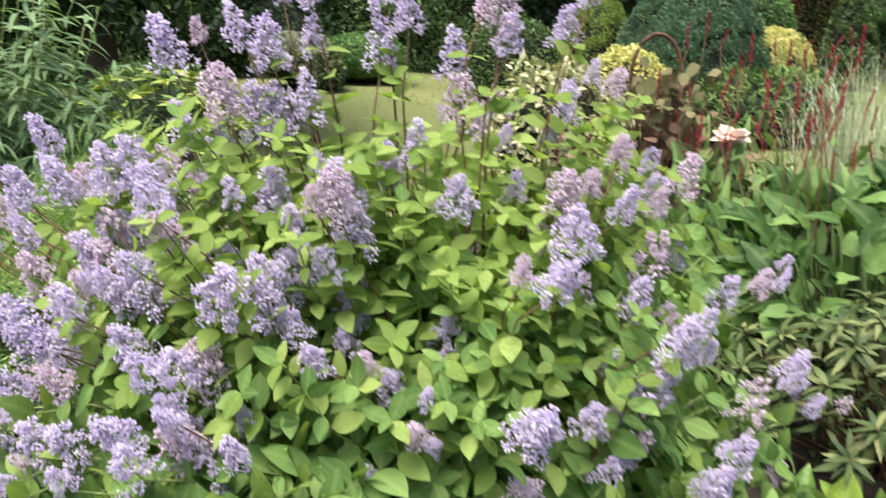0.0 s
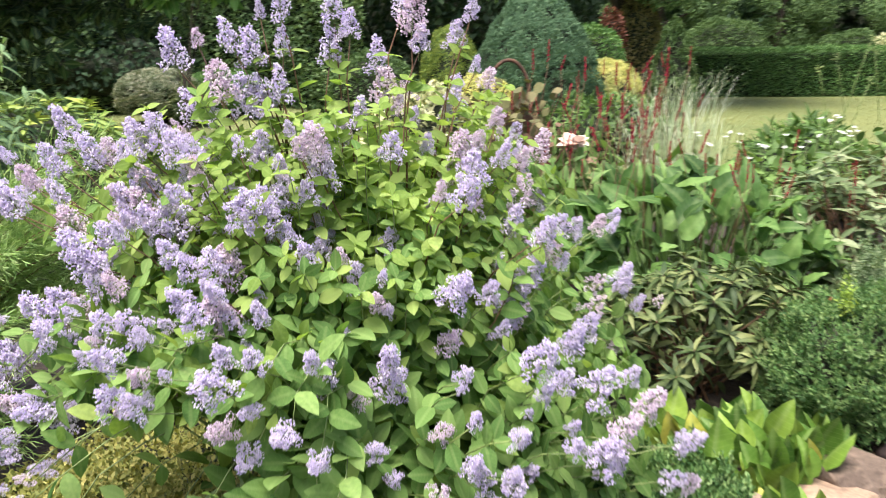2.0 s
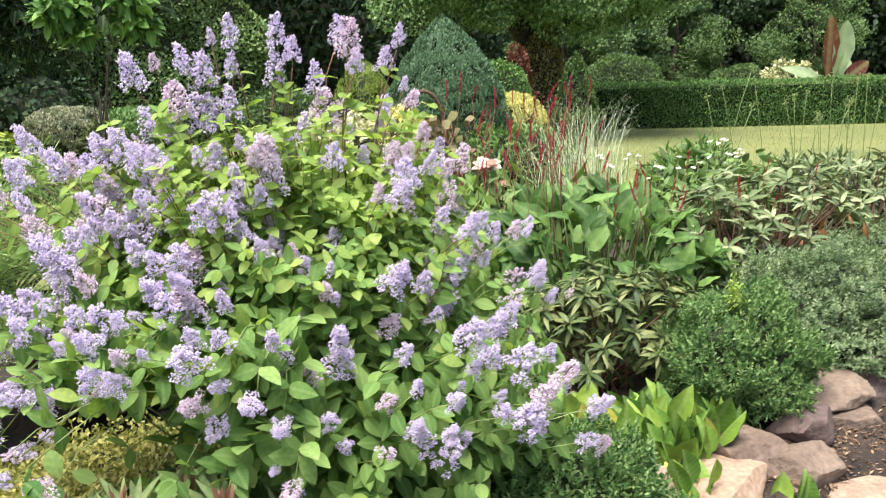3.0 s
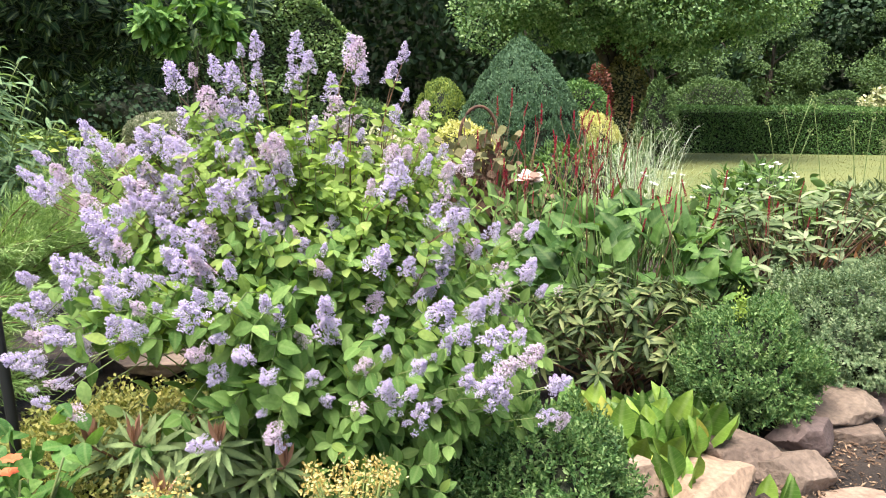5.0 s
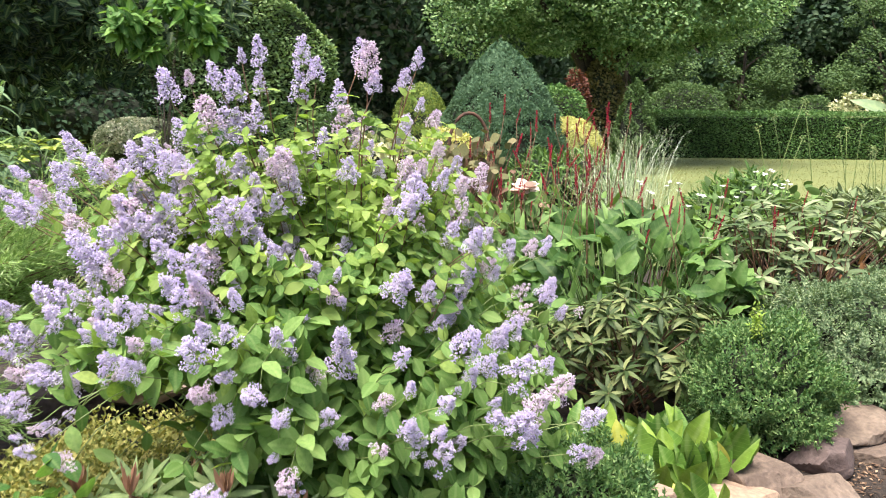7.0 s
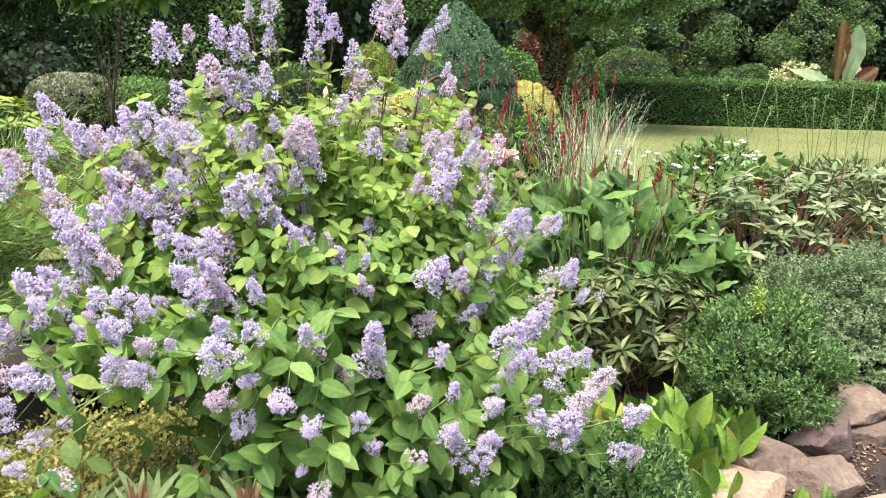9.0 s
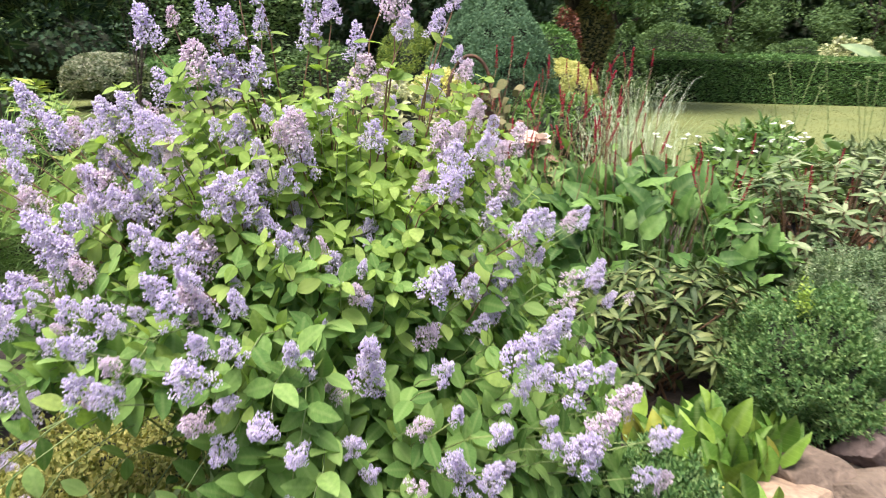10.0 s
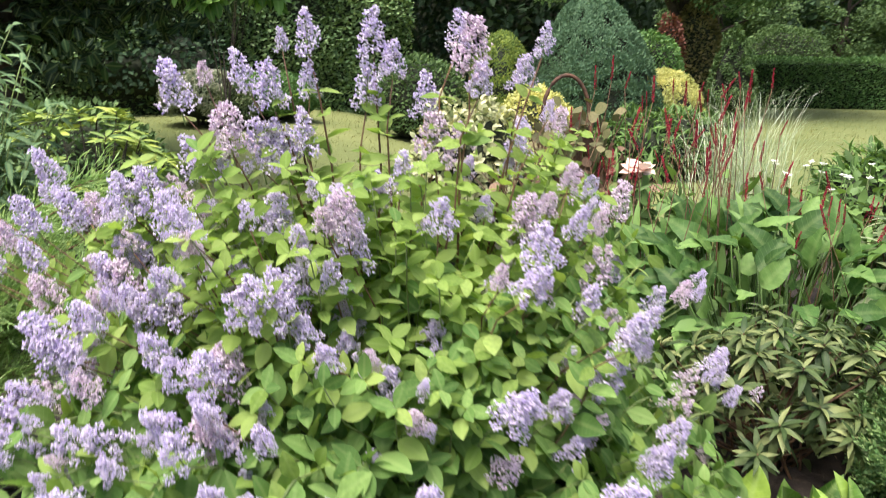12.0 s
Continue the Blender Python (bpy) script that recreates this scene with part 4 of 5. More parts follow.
# stones behind the shrub on the left


def stone(name, label, c, size, turn, mat, seed, group, flat=0.6):
    """A weathered block: rounded box with broken, uneven faces."""
    bm = bmesh.new()
    bmesh.ops.create_cube(bm, size=1.0)
    bmesh.ops.subdivide_edges(bm, edges=bm.edges[:], cuts=13, use_grid_fill=True)
    r = random.Random(seed * 31)
    cuts = [(Vector((r.gauss(0, 1), r.gauss(0, 1), r.gauss(0, 0.8))).normalized(), r.uniform(0.36, 0.54)) for _ in range(13)]
    for v in bm.verts:
        p = v.co.copy()
        rr = (abs(2 * p.x) ** 14 + abs(2 * p.y) ** 14 + abs(2 * p.z) ** 14) ** (1 / 14)
        p = p / max(rr, 0.3)
        for n0, d0 in cuts:
            p -= n0 * max(0.0, p.dot(n0) - d0)
        n1 = noise.noise(p * 1.9 + Vector((seed, 0, seed)))
        n2 = noise.noise(p * 6.0 + Vector((0, seed, 2)))
        n3 = noise.noise(p * 15 + Vector((seed, seed, 5)))
        p = p * (1 + 0.03 * n1 + 0.02 * n2 + 0.012 * n3)
        v.co = Vector((p.x * size[0], p.y * size[1], p.z * size[2])) * 1.2
    bm.normal_update()
    me = bpy.data.meshes.new(name)
    bm.to_mesh(me)
    bm.free()
    for f in me.polygons:
        f.use_smooth = True
    me.set_sharp_from_angle(angle=radians(40))
    me.materials.append(mat)
    ob = new(name, me)
    ob.matrix_basis = pose(*c, rng.uniform(-6, 6), rng.uniform(-6, 6), turn)
    return tagged(ob, label, "stone", group)


for c, s, turn, mat in [((-0.57, 1.95, 0.46), (0.3, 0.2, 0.05), 10, M_PALESTONE), ((-0.62, 2.12, 0.42), (0.3, 0.22, 0.1), -8, M_DSTONE), ((-0.72, 2.2, 0.55), (0.4, 0.25, 0.12), 4, M_DSTONE), ((-1.0, 2.0, 0.4), (0.25, 0.2, 0.12), 30, M_DSTONE), ((-0.4, 2.2, 0.45), (0.28, 0.22, 0.16), -20, M_DSTONE)]:
    stone("rockery_stone", "flat weathered stone stacked in the rockery", c, s, turn, mat, c[0] * 7, "rockery stones")

# ---- right-hand bed ----
L_BOX = leaf_shape(0.46, 2, 0.3, 0.1, 0.9)


def sprigged(name, label, base, radii, shoots, long, leaf, mat, seed, stand, lump, low=-0.6, pairs=7, splay=0.9, whorl=2):
    """A bush of many short upright sprigs, each set with small leaves in pairs or whorls, over a near-black shade core.
    """
    r = np.random.default_rng(seed)
    base, radii = np.array(base, float), np.array(radii, float)
    ob = thing(name, tuple(base), label, "shrub")
    c = base + (0, 0, radii[2] * stand)
    z = r.uniform(low, 1, shoots)
    a = r.uniform(0, 2 * math.pi, shoots)
    q = np.sqrt(1 - z * z)
    d = np.stack([q * np.cos(a), q * np.sin(a), z], 1)
    rad = (1 + lump * lumps(d, 2.6, seed) + 0.5 * lump * lumps(d, 6.0, seed + 4)) * (1 - 0.22 * r.random(shoots) ** 2)
    tip = c + d * rad[:, None] * radii
    run = unit(unit(d / radii) * 0.9 + (0, 0, 0.7) + 0.4 * r.normal(size=(shoots, 3)))
    ln = long * r.uniform(0.7, 1.3, shoots)
    at, ax, up, size = [], [], [], []
    for k in range(pairs):
        f = k / (pairs - 1)
        turn = r.uniform(0, 6.28, shoots)
        one = unit(np.cross(run, np.stack([np.cos(turn), np.sin(turn), np.full(shoots, 0.2)], 1)))
        two = np.cross(run, one)
        for w in range(whorl):
            t = 2 * math.pi * w / whorl
            side = math.cos(t) * one + math.sin(t) * two
            at.append(tip - run * (ln * (1 - f))[:, None])
            ax.append(unit(side * (splay * (1.1 - 0.75 * f)) + run * (0.55 + 0.5 * f) + 0.15 * r.normal(size=(shoots, 3))))
            up.append(unit(run + 0.25 * r.normal(size=(shoots, 3))))
            size.append(leaf * r.uniform(0.75, 1.2, shoots) * (1.1 - 0.4 * f))
    v, t, uv = spread(folded_leaf(0.46, 0.08), np.concatenate(at), np.concatenate(ax), np.concatenate(up), np.concatenate(size))
    part("foliage", tri_mesh("foliage", v, t, mat, True, uv), ob, kind="stuff")
    part("inner_growth", core_mesh(c, radii, lump, 2.6, seed, M_SHADE, k=0.7), ob)
    s = [tube(bend(base + (0.1 * radii[0] * math.cos(i), 0.1 * radii[1] * math.sin(i), -0.05), c + radii * np.array([0.45 * math.cos(i), 0.45 * math.sin(i), 0.1]), 0.4, 5), [0.035 * radii[0] + 0.004] * 4 + [0.006]) for i in range(4)]
    part("stem", tri_mesh("stem", *joined(s)[:2], M_BARK), ob)
    return ob


box = sprigged("box_shrub", "rounded glossy green box shrub above the stone edging", on(1.66, 1.82, -0.04), (0.3, 0.28, 0.27), 2100, 0.06, 0.021, M_BOX, 2, 0.93, 0.28)
pn = 130
pp = np.array([1.6, 1.79, 0.62]) + rng.normal(size=(pn, 3)) * (0.012, 0.012, 0.035)
part("new_shoot", tri_mesh("new_shoot", *spread(L_BOX, pp, unit(rng.normal(size=(pn, 3)) + (0, 0, 0.8)), rng.normal(size=(pn, 3)) + (0, 0, 1), rng.uniform(0.012, 0.022, pn))[:2], M_BOXNEW), box, label="bright yellow-green new shoots", kind="stuff")
sprigged("box_shrub", "rounded green box shrub below the flowering shrub", on(0.56, 0.97), (0.29, 0.23, 0.26), 2200, 0.055, 0.02, M_BOX, 6, 0.75, 0.28)
sprigged("hebe_shrub", "low spreading grey-green hebe mound", on(2.5, 2.2), (0.55, 0.5, 0.3), 4200, 0.045, 0.02, M_HEBE, 9, 0.7, 0.35, -0.5, 5, 1.2, 4)
sprigged("hebe_shrub", "low spreading grey-green hebe mound", on(3.3, 2.5), (0.5, 0.5, 0.33), 1800, 0.045, 0.02, M_HEBE, 4, 0.7, 0.35, -0.5, 5, 1.2, 4)

# broad-leaved clump


def broad_clump(c, n, wide, seed, size):
    r = np.random.default_rng(seed)
    ob = thing("broad_leaved_plant", c, "clump of upright broad yellow-green leaves", "plant")
    meshes = [tri_mesh("leaf", *leaf_shape(w, 6, f, d, 0.85, wave=wv)[:2], M_HOSTA, True, leaf_shape(w, 6, f, d, 0.85)[2]) for w, f, d, wv in [(0.52, 0.8, 0.12, 0.014), (0.46, 0.9, 0.3, 0.016), (0.58, 0.7, -0.12, -0.014)]]
    for i in range(n):
        a = r.uniform(0, 6.28)
        q = math.sqrt(r.random())
        p = np.array(c) + (wide[0] * q * math.cos(a), wide[1] * q * math.sin(a), r.uniform(-0.02, 0.07))
        ax = unit((0.6 * math.cos(a) * q + r.normal() * 0.34, 0.5 * math.sin(a) * q + r.normal() * 0.3, 1.0))
        part("leaf", meshes[i % 3], ob, leaf_pose(p, ax, unit((0.45 * math.cos(a) + r.normal() * 0.35, 0.2 * math.sin(a) - 0.9 + r.normal() * 0.25, 0.45)), size * r.uniform(0.6, 1.15)))


broad_clump((1.22, 1.62, 0.15), 84, (0.25, 0.15), 5, 0.15)
broad_clump((1.1, 1.84, 0.13), 24, (0.16, 0.12), 15, 0.145)
broad_clump((1.17, 1.46, 0.13), 20, (0.12, 0.06), 18, 0.135)
broad_clump((1.12, 1.3, 0.1), 12, (0.07, 0.05), 8, 0.14)
broad_clump((1.46, 1.28, 0.02), 5, (0.06, 0.04), 9, 0.12)

# dark rhododendron
dark_rhodo = whorled("rhododendron", "olive green rhododendron with drooping whorled leaves", "shrub", on(1.28, 2.22), dome_tips((1.3, 2.22, 0.28), (0.5, 0.32, 0.38), 52, 0.05, 3), 19, 0.085, leaf_shape(0.27, 4, 0.4, 0.6, 0.9), M_RHODO, -0.25, stem=0.005, stemmat=M_STEM, lift=0.2, rise=1.5)
k = 700
ip = np.array([1.3, 2.28, 0.26]) + ball_dirs(k, 0.0) * (0.46, 0.3, 0.32) * rng.uniform(0.5, 0.95, (k, 1))
part("foliage", tri_mesh("foliage", *spread(leaf_shape(0.3, 2, 0.3, 0.3), ip, rng.normal(size=(k, 3)), rng.normal(size=(k, 3)) + (0, -0.3, 1), rng.uniform(0.05, 0.09, k))[:2], M_RHODO), dark_rhodo, kind="stuff")
woolly = whorled("rhododendron", "pale-leaved rhododendron with woolly whorled foliage", "shrub", on(2.6, 2.95), dome_tips((2.6, 2.95, 0.45), (0.62, 0.45, 0.5), 80, -0.2, 7), 10, 0.115, leaf_shape(0.27, 4, 0.35, 0.35, 0.85), M_RHPALE, 0.2, lift=0.2, rise=0.6, stemmat=M_STEM)
whorled("rhododendron", "pale-leaved rhododendron with woolly whorled foliage", "shrub", on(3.6, 3.3), dome_tips((3.6, 3.3, 0.45), (0.55, 0.4, 0.48), 50, -0.2, 9), 10, 0.115, leaf_shape(0.27, 4, 0.35, 0.35, 0.85), M_RHPALE, 0.2, lift=0.2, rise=0.6, stemmat=M_STEM)

whorled("rhododendron", "pale-leaved rhododendron with woolly whorled foliage", "shrub", on(2.2, 2.8), dome_tips((2.2, 2.8, 0.42), (0.32, 0.3, 0.46), 34, -0.1, 17), 10, 0.115, leaf_shape(0.27, 4, 0.35, 0.35, 0.85), M_RHPALE, 0.2, lift=0.2, rise=0.6, stemmat=M_STEM)

k = 70
op = np.array([2.55, 2.85, 0.55]) + rng.normal(size=(k, 3)) * (0.3, 0.2, 0.1)
M_RUSSET = leaf_mat("withered_leaf", [(0, (0.2, 0.09, 0.04)), (1, (0.42, 0.2, 0.1))], 0.6, 0.15)
part("old_leaf", tri_mesh("old_leaf", *spread(leaf_shape(0.25, 3, 0.4, 0.3), op, rng.normal(size=(k, 3)) * 0.35 + (0, 0, -1), rng.normal(size=(k, 3)) + (0, -1, 0), rng.uniform(0.05, 0.1, k))[:2], M_RUSSET), woolly, label="withered russet leaves hanging below the whorls", kind="stuff")

# knotweed with crimson spikes
knot = thing("red_knotweed", on(1.5, 2.8), "knotweed clump with broad leaves and slim crimson spikes", "plant")
meshes = [tri_mesh("leaf", *leaf_shape(w, 7, f, d, 0.68, wave=wv)[:2], M_DOCK, True, leaf_shape(w, 7, f, d, 0.68)[2]) for w, f, d, wv in [(0.52, 0.35, 0.3, 0.04), (0.58, 0.2, 0.5, -0.045), (0.46, 0.5, 0.15, 0.04), (0.54, 0.25, 0.65, 0.035)]]
stalks = []
for i in range(250):
    a, q = rng.uniform(0, 6.28), math.sqrt(rng.random())
    x, y = 1.52 + 0.66 * q * math.cos(a), 2.82 + 0.46 * q * math.sin(a)
    top = 0.5 + 0.36 * math.sqrt(max(0.0, 1 - q * q)) + (0.06 if y > 2.9 else 0.0)
    z = top - 0.22 * rng.random() ** 1.8
    p = np.array([x, y, z - 0.06])
    out = np.array([math.cos(a) * q, math.sin(a) * q - 0.25, 0])
    ax = unit(0.9 * out + rng.normal(size=3) * (0.65, 0.5, 0.35) + (0, 0, 1.2 - 0.9 * q + (0.6 if i % 5 == 0 else 0)))
    part("leaf", meshes[i % 4], knot, leaf_pose(p, ax, unit((rng.normal() * 0.5, -0.6 + rng.normal() * 0.4, 1.0)), rng.uniform(0.105, 0.185)))
    stalks.append(tube(bend((1.56 + 0.5 * (x - 1.56), y + 0.05, gz(x, y)), p, 0.2, 4), [0.005, 0.0045, 0.004, 0.003], 4))
part("leaf_stalk", tri_mesh("leaf_stalk", *joined(stalks)[:2], M_DOCK), knot, kind="stuff")


def spike_mesh(seed):
    r = np.random.default_rng(seed)
    k = 150
    s = r.random(k)
    a = r.uniform(0, 6.28, k)
    rad = 0.036 * (1 - s) ** 0.5 + 0.01
    at = np.stack([s, rad * np.cos(a), rad * np.sin(a)], 1)
    ax = unit(np.stack([np.full(k, 0.9), np.cos(a), np.sin(a)], 1))
    return tri_mesh("flower_spike", *spread(OCT, at, ax, r.normal(size=(k, 3)), r.uniform(0.016, 0.028, k))[:2], M_REDSPIKE, False)


spikes = [spike_mesh(i) for i in range(4)]
stalks = []
for i in range(96):
    x, y = rng.uniform(0.95, 1.72), rng.uniform(2.85, 3.95)
    z = rng.uniform(0.86, 1.14) if i % 3 else rng.uniform(1.12, 1.36)
    if i > 70:
        x, y, z = rng.uniform(1.5, 2.6), rng.uniform(2.5, 3.5), rng.uniform(0.68, 0.94)
    tip = np.array([x, y, z])
    ax = unit((rng.normal() * 0.22, rng.normal() * 0.15, 1))
    stalks.append(tube(bend((x + rng.normal() * 0.16, y, gz(x, y)), tip, 0.3, 6), [0.0026, 0.0024, 0.0022, 0.002, 0.0018, 0.0015], 4))
    part("flower_spike", spikes[i % 4], knot, leaf_pose(tip, ax, (1, 0, 0), rng.uniform(0.06, 0.125)), "slim crimson flower spike" if i == 0 else "")
part("flower_stalk", tri_mesh("flower_stalk", *joined(stalks)[:2], M_STEM), knot, kind="stuff")
k = 170
lp = np.stack([rng.uniform(1.0, 2.15, k), rng.uniform(2.45, 3.3, k), rng.uniform(0.2, 0.55, k)], 1)
part("foliage", tri_mesh("foliage", *spread(leaf_shape(0.42, 3, 0.3, 0.35), lp, rng.normal(size=(k, 3)) + (0, -0.2, 0.2), rng.normal(size=(k, 3)) * 0.6 + (0, -0.6, 1), rng.uniform(0.1, 0.18, k))[:2], M_DOCK), knot, label="lower broad green leaves", kind="stuff")
k = 220
lp = np.stack([rng.uniform(0.85, 1.6, k), rng.uniform(2.8, 4.0, k), rng.uniform(0.35, 0.88, k)], 1)
part("foliage", tri_mesh("foliage", *spread(L_LANCE, lp, rng.normal(size=(k, 3)) * (0.6, 0.6, 0.3) + (0, -0.1, 0.9), rng.normal(size=(k, 3)) * 0.7 + (0, -1, 0.3), rng.uniform(0.09, 0.2, k))[:2], M_DOCK), knot, label="narrow upright green leaves", kind="stuff")


# stones edging the bed
for lab, c, s, turn, mat, sd in [
        ("broad pale pinkish edging stone", (1.26, 1.35, 0.11), (0.32, 0.22, 0.13), 15, M_PALESTONE, 1.3),
        ("pale flat-topped edging stone", (1.5, 1.5, 0.12), (0.27, 0.2, 0.15), 12, M_STONE, 2.1),
        ("purple-brown rounded edging stone", (1.76, 1.58, 0.16), (0.22, 0.17, 0.14), -6, M_DSTONE, 3.4),
        ("rough brown edging stone", (1.61, 1.42, 0.09), (0.24, 0.18, 0.17), 20, M_STONE, 4.4),
        ("flat sandstone slab on the edging", (2.05, 1.78, 0.2), (0.34, 0.22, 0.09), 14, M_STONE, 5.2),
        ("rough brown edging stone", (2.02, 1.68, 0.08), (0.26, 0.18, 0.15), 8, M_STONE, 6.3),
        ("rough brown edging stone", (2.32, 1.86, 0.12), (0.26, 0.2, 0.16), -10, M_DSTONE, 7.7),
        ("flat sandstone slab on the edging", (2.5, 1.95, 0.22), (0.3, 0.22, 0.09), 5, M_STONE, 8.1),
        ("small brown edging stone", (1.5, 1.36, 0.04), (0.13, 0.11, 0.09), 30, M_STONE, 9.5),
        ("reddish pebbly stone among the leaves", (1.03, 1.32, 0.16), (0.11, 0.09, 0.13), 20, M_PALESTONE, 10.2)]:
    stone("edging_stone", lab, c, s, turn, mat, sd, "edging stones")
for c, s, turn in [((1.98, 1.5, 0.045), (0.24, 0.16, 0.05), 20), ((1.78, 1.27, 0.04), (0.26, 0.18, 0.05), -10), ((2.3, 1.6, 0.045), (0.28, 0.2, 0.05), 40), ((2.1, 1.22, 0.035), (0.3, 0.22, 0.05), 10)]:
    stone("stepping_stone", "flat pinkish sandstone paving stone lying in mulch", c, s, turn, M_PALESTONE, c[0] * 3, "paving stones")
# mulch chips
n = 11000
mx, my = 2.2 + 0.55 * rng.normal(size=n), 1.3 + 0.33 * rng.normal(size=n)
mv, mt, _ = spread(leaf_shape(0.35, 1, 0.2, 0.1), np.stack([mx, my, ground_z(mx, my) + 0.006], 1), rng.normal(size=(n, 3)) * (1, 1, 0.25), rng.normal(size=(n, 3)) * 0.4 + (0, 0, 1), rng.uniform(0.006, 0.03, n))
M_CHIP = leaf_mat("bark_chip", [(0, (0.06, 0.036, 0.024)), (0.6, (0.17, 0.105, 0.07)), (1, (0.36, 0.25, 0.17))], 0.9, 0.0)
tagged(new("bark_chips", tri_mesh("bark_chips", mv, mt, M_CHIP)), "loose brown bark chips on the path", "mulch", "", "stuff")

# ---- behind the bed ----
gr = thing("ornamental_grass", on(2.55, 5.1), "arching tuft of pale striped ornamental grass", "grass")
bl = []
for i in range(480):
    a, q = rng.uniform(0, 6.28), rng.uniform(0.1, 0.56)
    h = rng.uniform(0.6, 1.2)
    b = np.array([2.55 + rng.normal() * 0.14, 5.1 + rng.normal() * 0.1, 0.2])
    e = b + (q * math.cos(a), q * math.sin(a), h)
    line = bend(b, e, 0.8, 7)
    line[-2:, 2] -= (0.02, 0.1)
    wv = np.cross(unit(e - b), (0, 0, 1)) * 0.007
    wd = np.linspace(1, 0.15, 7)[:, None]
    v = np.concatenate([line - wv * wd, line + wv * wd])
    bl.append((v, np.array([q for j in range(6) for q in ((j, j + 1, j + 8), (j, j + 8, j + 7))]), None))
part("blades", tri_mesh("blades", *joined(bl)[:2], M_GRASSB), gr, kind="stuff")


def flower_patch(name, label, spots, spread_r, petal, mat, low, leafmat, seed, nl=260):
    r = np.random.default_rng(seed)
    c = np.mean(spots, 0)
    ob = thing(name, (c[0], c[1], 0.2), label, "plant")
    st = []
    for p in spots:
        for k in range(4):
            q = np.array(p) + r.normal(size=3) * (0.04, 0.04, 0.025)
            st.append(tube(bend((q[0], q[1] + 0.1, 0.2), q, 0.2, 4), 0.003, 4))
            pet = [spread(leaf_shape(0.75, 2, 0.2, 0.15), [q], [(math.cos(a), math.sin(a) - 0.3, 0.5 + 0.3 * r.normal())], [(0, -0.4, 1)], petal * r.uniform(0.7, 1.1)) for a in np.linspace(0, 5.4, 7)]
            part("flower", tri_mesh("flower", *joined(pet)[:2], mat), ob)
    part("stem", tri_mesh("stem", *joined(st)[:2], M_GREENSTEM), ob)
    lp = np.array([spots[i % len(spots)] for i in range(nl)]) + r.normal(size=(nl, 3)) * (spread_r, spread_r * 0.6, 0.07) - (0, 0, low)
    part("foliage", tri_mesh("foliage", *spread(L_OVATE, lp, r.normal(size=(nl, 3)), r.normal(size=(nl, 3)) * 0.6 + (0, -0.2, 1), r.uniform(0.05, 0.1, nl))[:2], leafmat), ob, kind="stuff")


flower_patch("white_flower_plant", "green plant with small heads of white flowers", [(1.97, 3.58, 0.93), (2.15, 3.6, 0.92), (2.35, 3.7, 0.88), (2.6, 3.75, 0.86), (3.05, 4.1, 0.98), (3.0, 3.9, 0.9), (3.3, 4.2, 0.9)], 0.2, 0.022, M_WHITE, 0.2, M_DOCK, 4, 500)
flower_patch("pink_flower_plant", "plant with large pale pink blooms", [(1.25, 3.42, 0.98)], 0.12, 0.08, M_PALEPINK, 0.22, M_DOCK, 5, 120)
mound("green_perennial", "bushy mid-green perennial beside the lawn", "plant", on(3.3, 4.7), (0.45, 0.4, 0.4), 2600, leaf_shape(0.24, 2, 0.35, 0.3, 0.8), 0.1, M_DOCK, 0.3, 3, 3.0, -0.4, 0.75, 0.8, 0.4)
mound("green_perennial", "bushy mid-green perennial beside the lawn", "plant", on(4.6, 4.9), (0.7, 0.5, 0.3), 2600, leaf_shape(0.24, 2, 0.35, 0.3, 0.8), 0.1, M_RHPALE, 0.3, 3, 7.0, -0.4, 0.75, 0.8, 0.4)
mound("green_perennial", "bushy mid-green perennial beside the lawn", "plant", on(3.1, 7.9), (0.75, 0.4, 0.4), 3000, leaf_shape(0.24, 2, 0.35, 0.3, 0.8), 0.11, M_DOCK, 0.3, 3, 11.0, -0.4, 0.75, 0.8, 0.4)
# tall thin stems
tall = thing("tall_flower_stems", on(4.0, 4.6), "tall thin green stems with small seed heads", "plant")
for i in range(20):
    x, y = rng.uniform(3.45, 4.6), rng.uniform(4.3, 4.9)
    tip = np.array([x + rng.normal() * 0.1, y, rng.uniform(1.0, 1.45)])
    st = [tube(bend((x + rng.normal() * 0.12, y, 0.2), tip, 0.3, 6), [0.004, 0.0038, 0.0034, 0.003, 0.0025, 0.002], 5)]
    hp = tip + rng.normal(size=(10, 3)) * 0.012
    st.append(spread(OCT, hp, rng.normal(size=(10, 3)), rng.normal(size=(10, 3)), 0.008))
    part("stem", tri_mesh("stem", *joined(st)[:2], M_GREENSTEM), tall)

# bronze round-leaved plant, rusty hoop
br = thing("bronze_leaved_plant", on(1.02, 4.0), "plant with rounded olive and brownish leaves", "plant")
me = tri_mesh("leaf", *leaf_shape(0.95, 4, 0.12, 0.1, 1.0)[:2], M_BRONZE, True, L_OVATE[2])
st = []
brown = tri_mesh("leaf", *leaf_shape(0.8, 4, 0.15, 0.2, 1.0)[:2], M_BROWNLEAF, True, L_OVATE[2])
for i in range(230):
    high = i < 90
    p = np.array([1.0, 3.75, 1.1 if high else 0.86]) + rng.normal(size=3) * ((0.1, 0.1, 0.06) if high else (0.15, 0.12, 0.1))
    part("leaf", me if high else brown, br, leaf_pose(p, unit(rng.normal(size=3) + (0, -0.3, 0)), unit(rng.normal(size=3) * 0.6 + (0, -0.8, 0.7)), rng.uniform(0.045, 0.08)), "" if i else "rounded olive leaf")
    st.append(tube(bend(br.location, p, 0.3, 4), 0.003, 4))
part("stem", tri_mesh("stem", *joined(st)[:2], M_STEM), br)
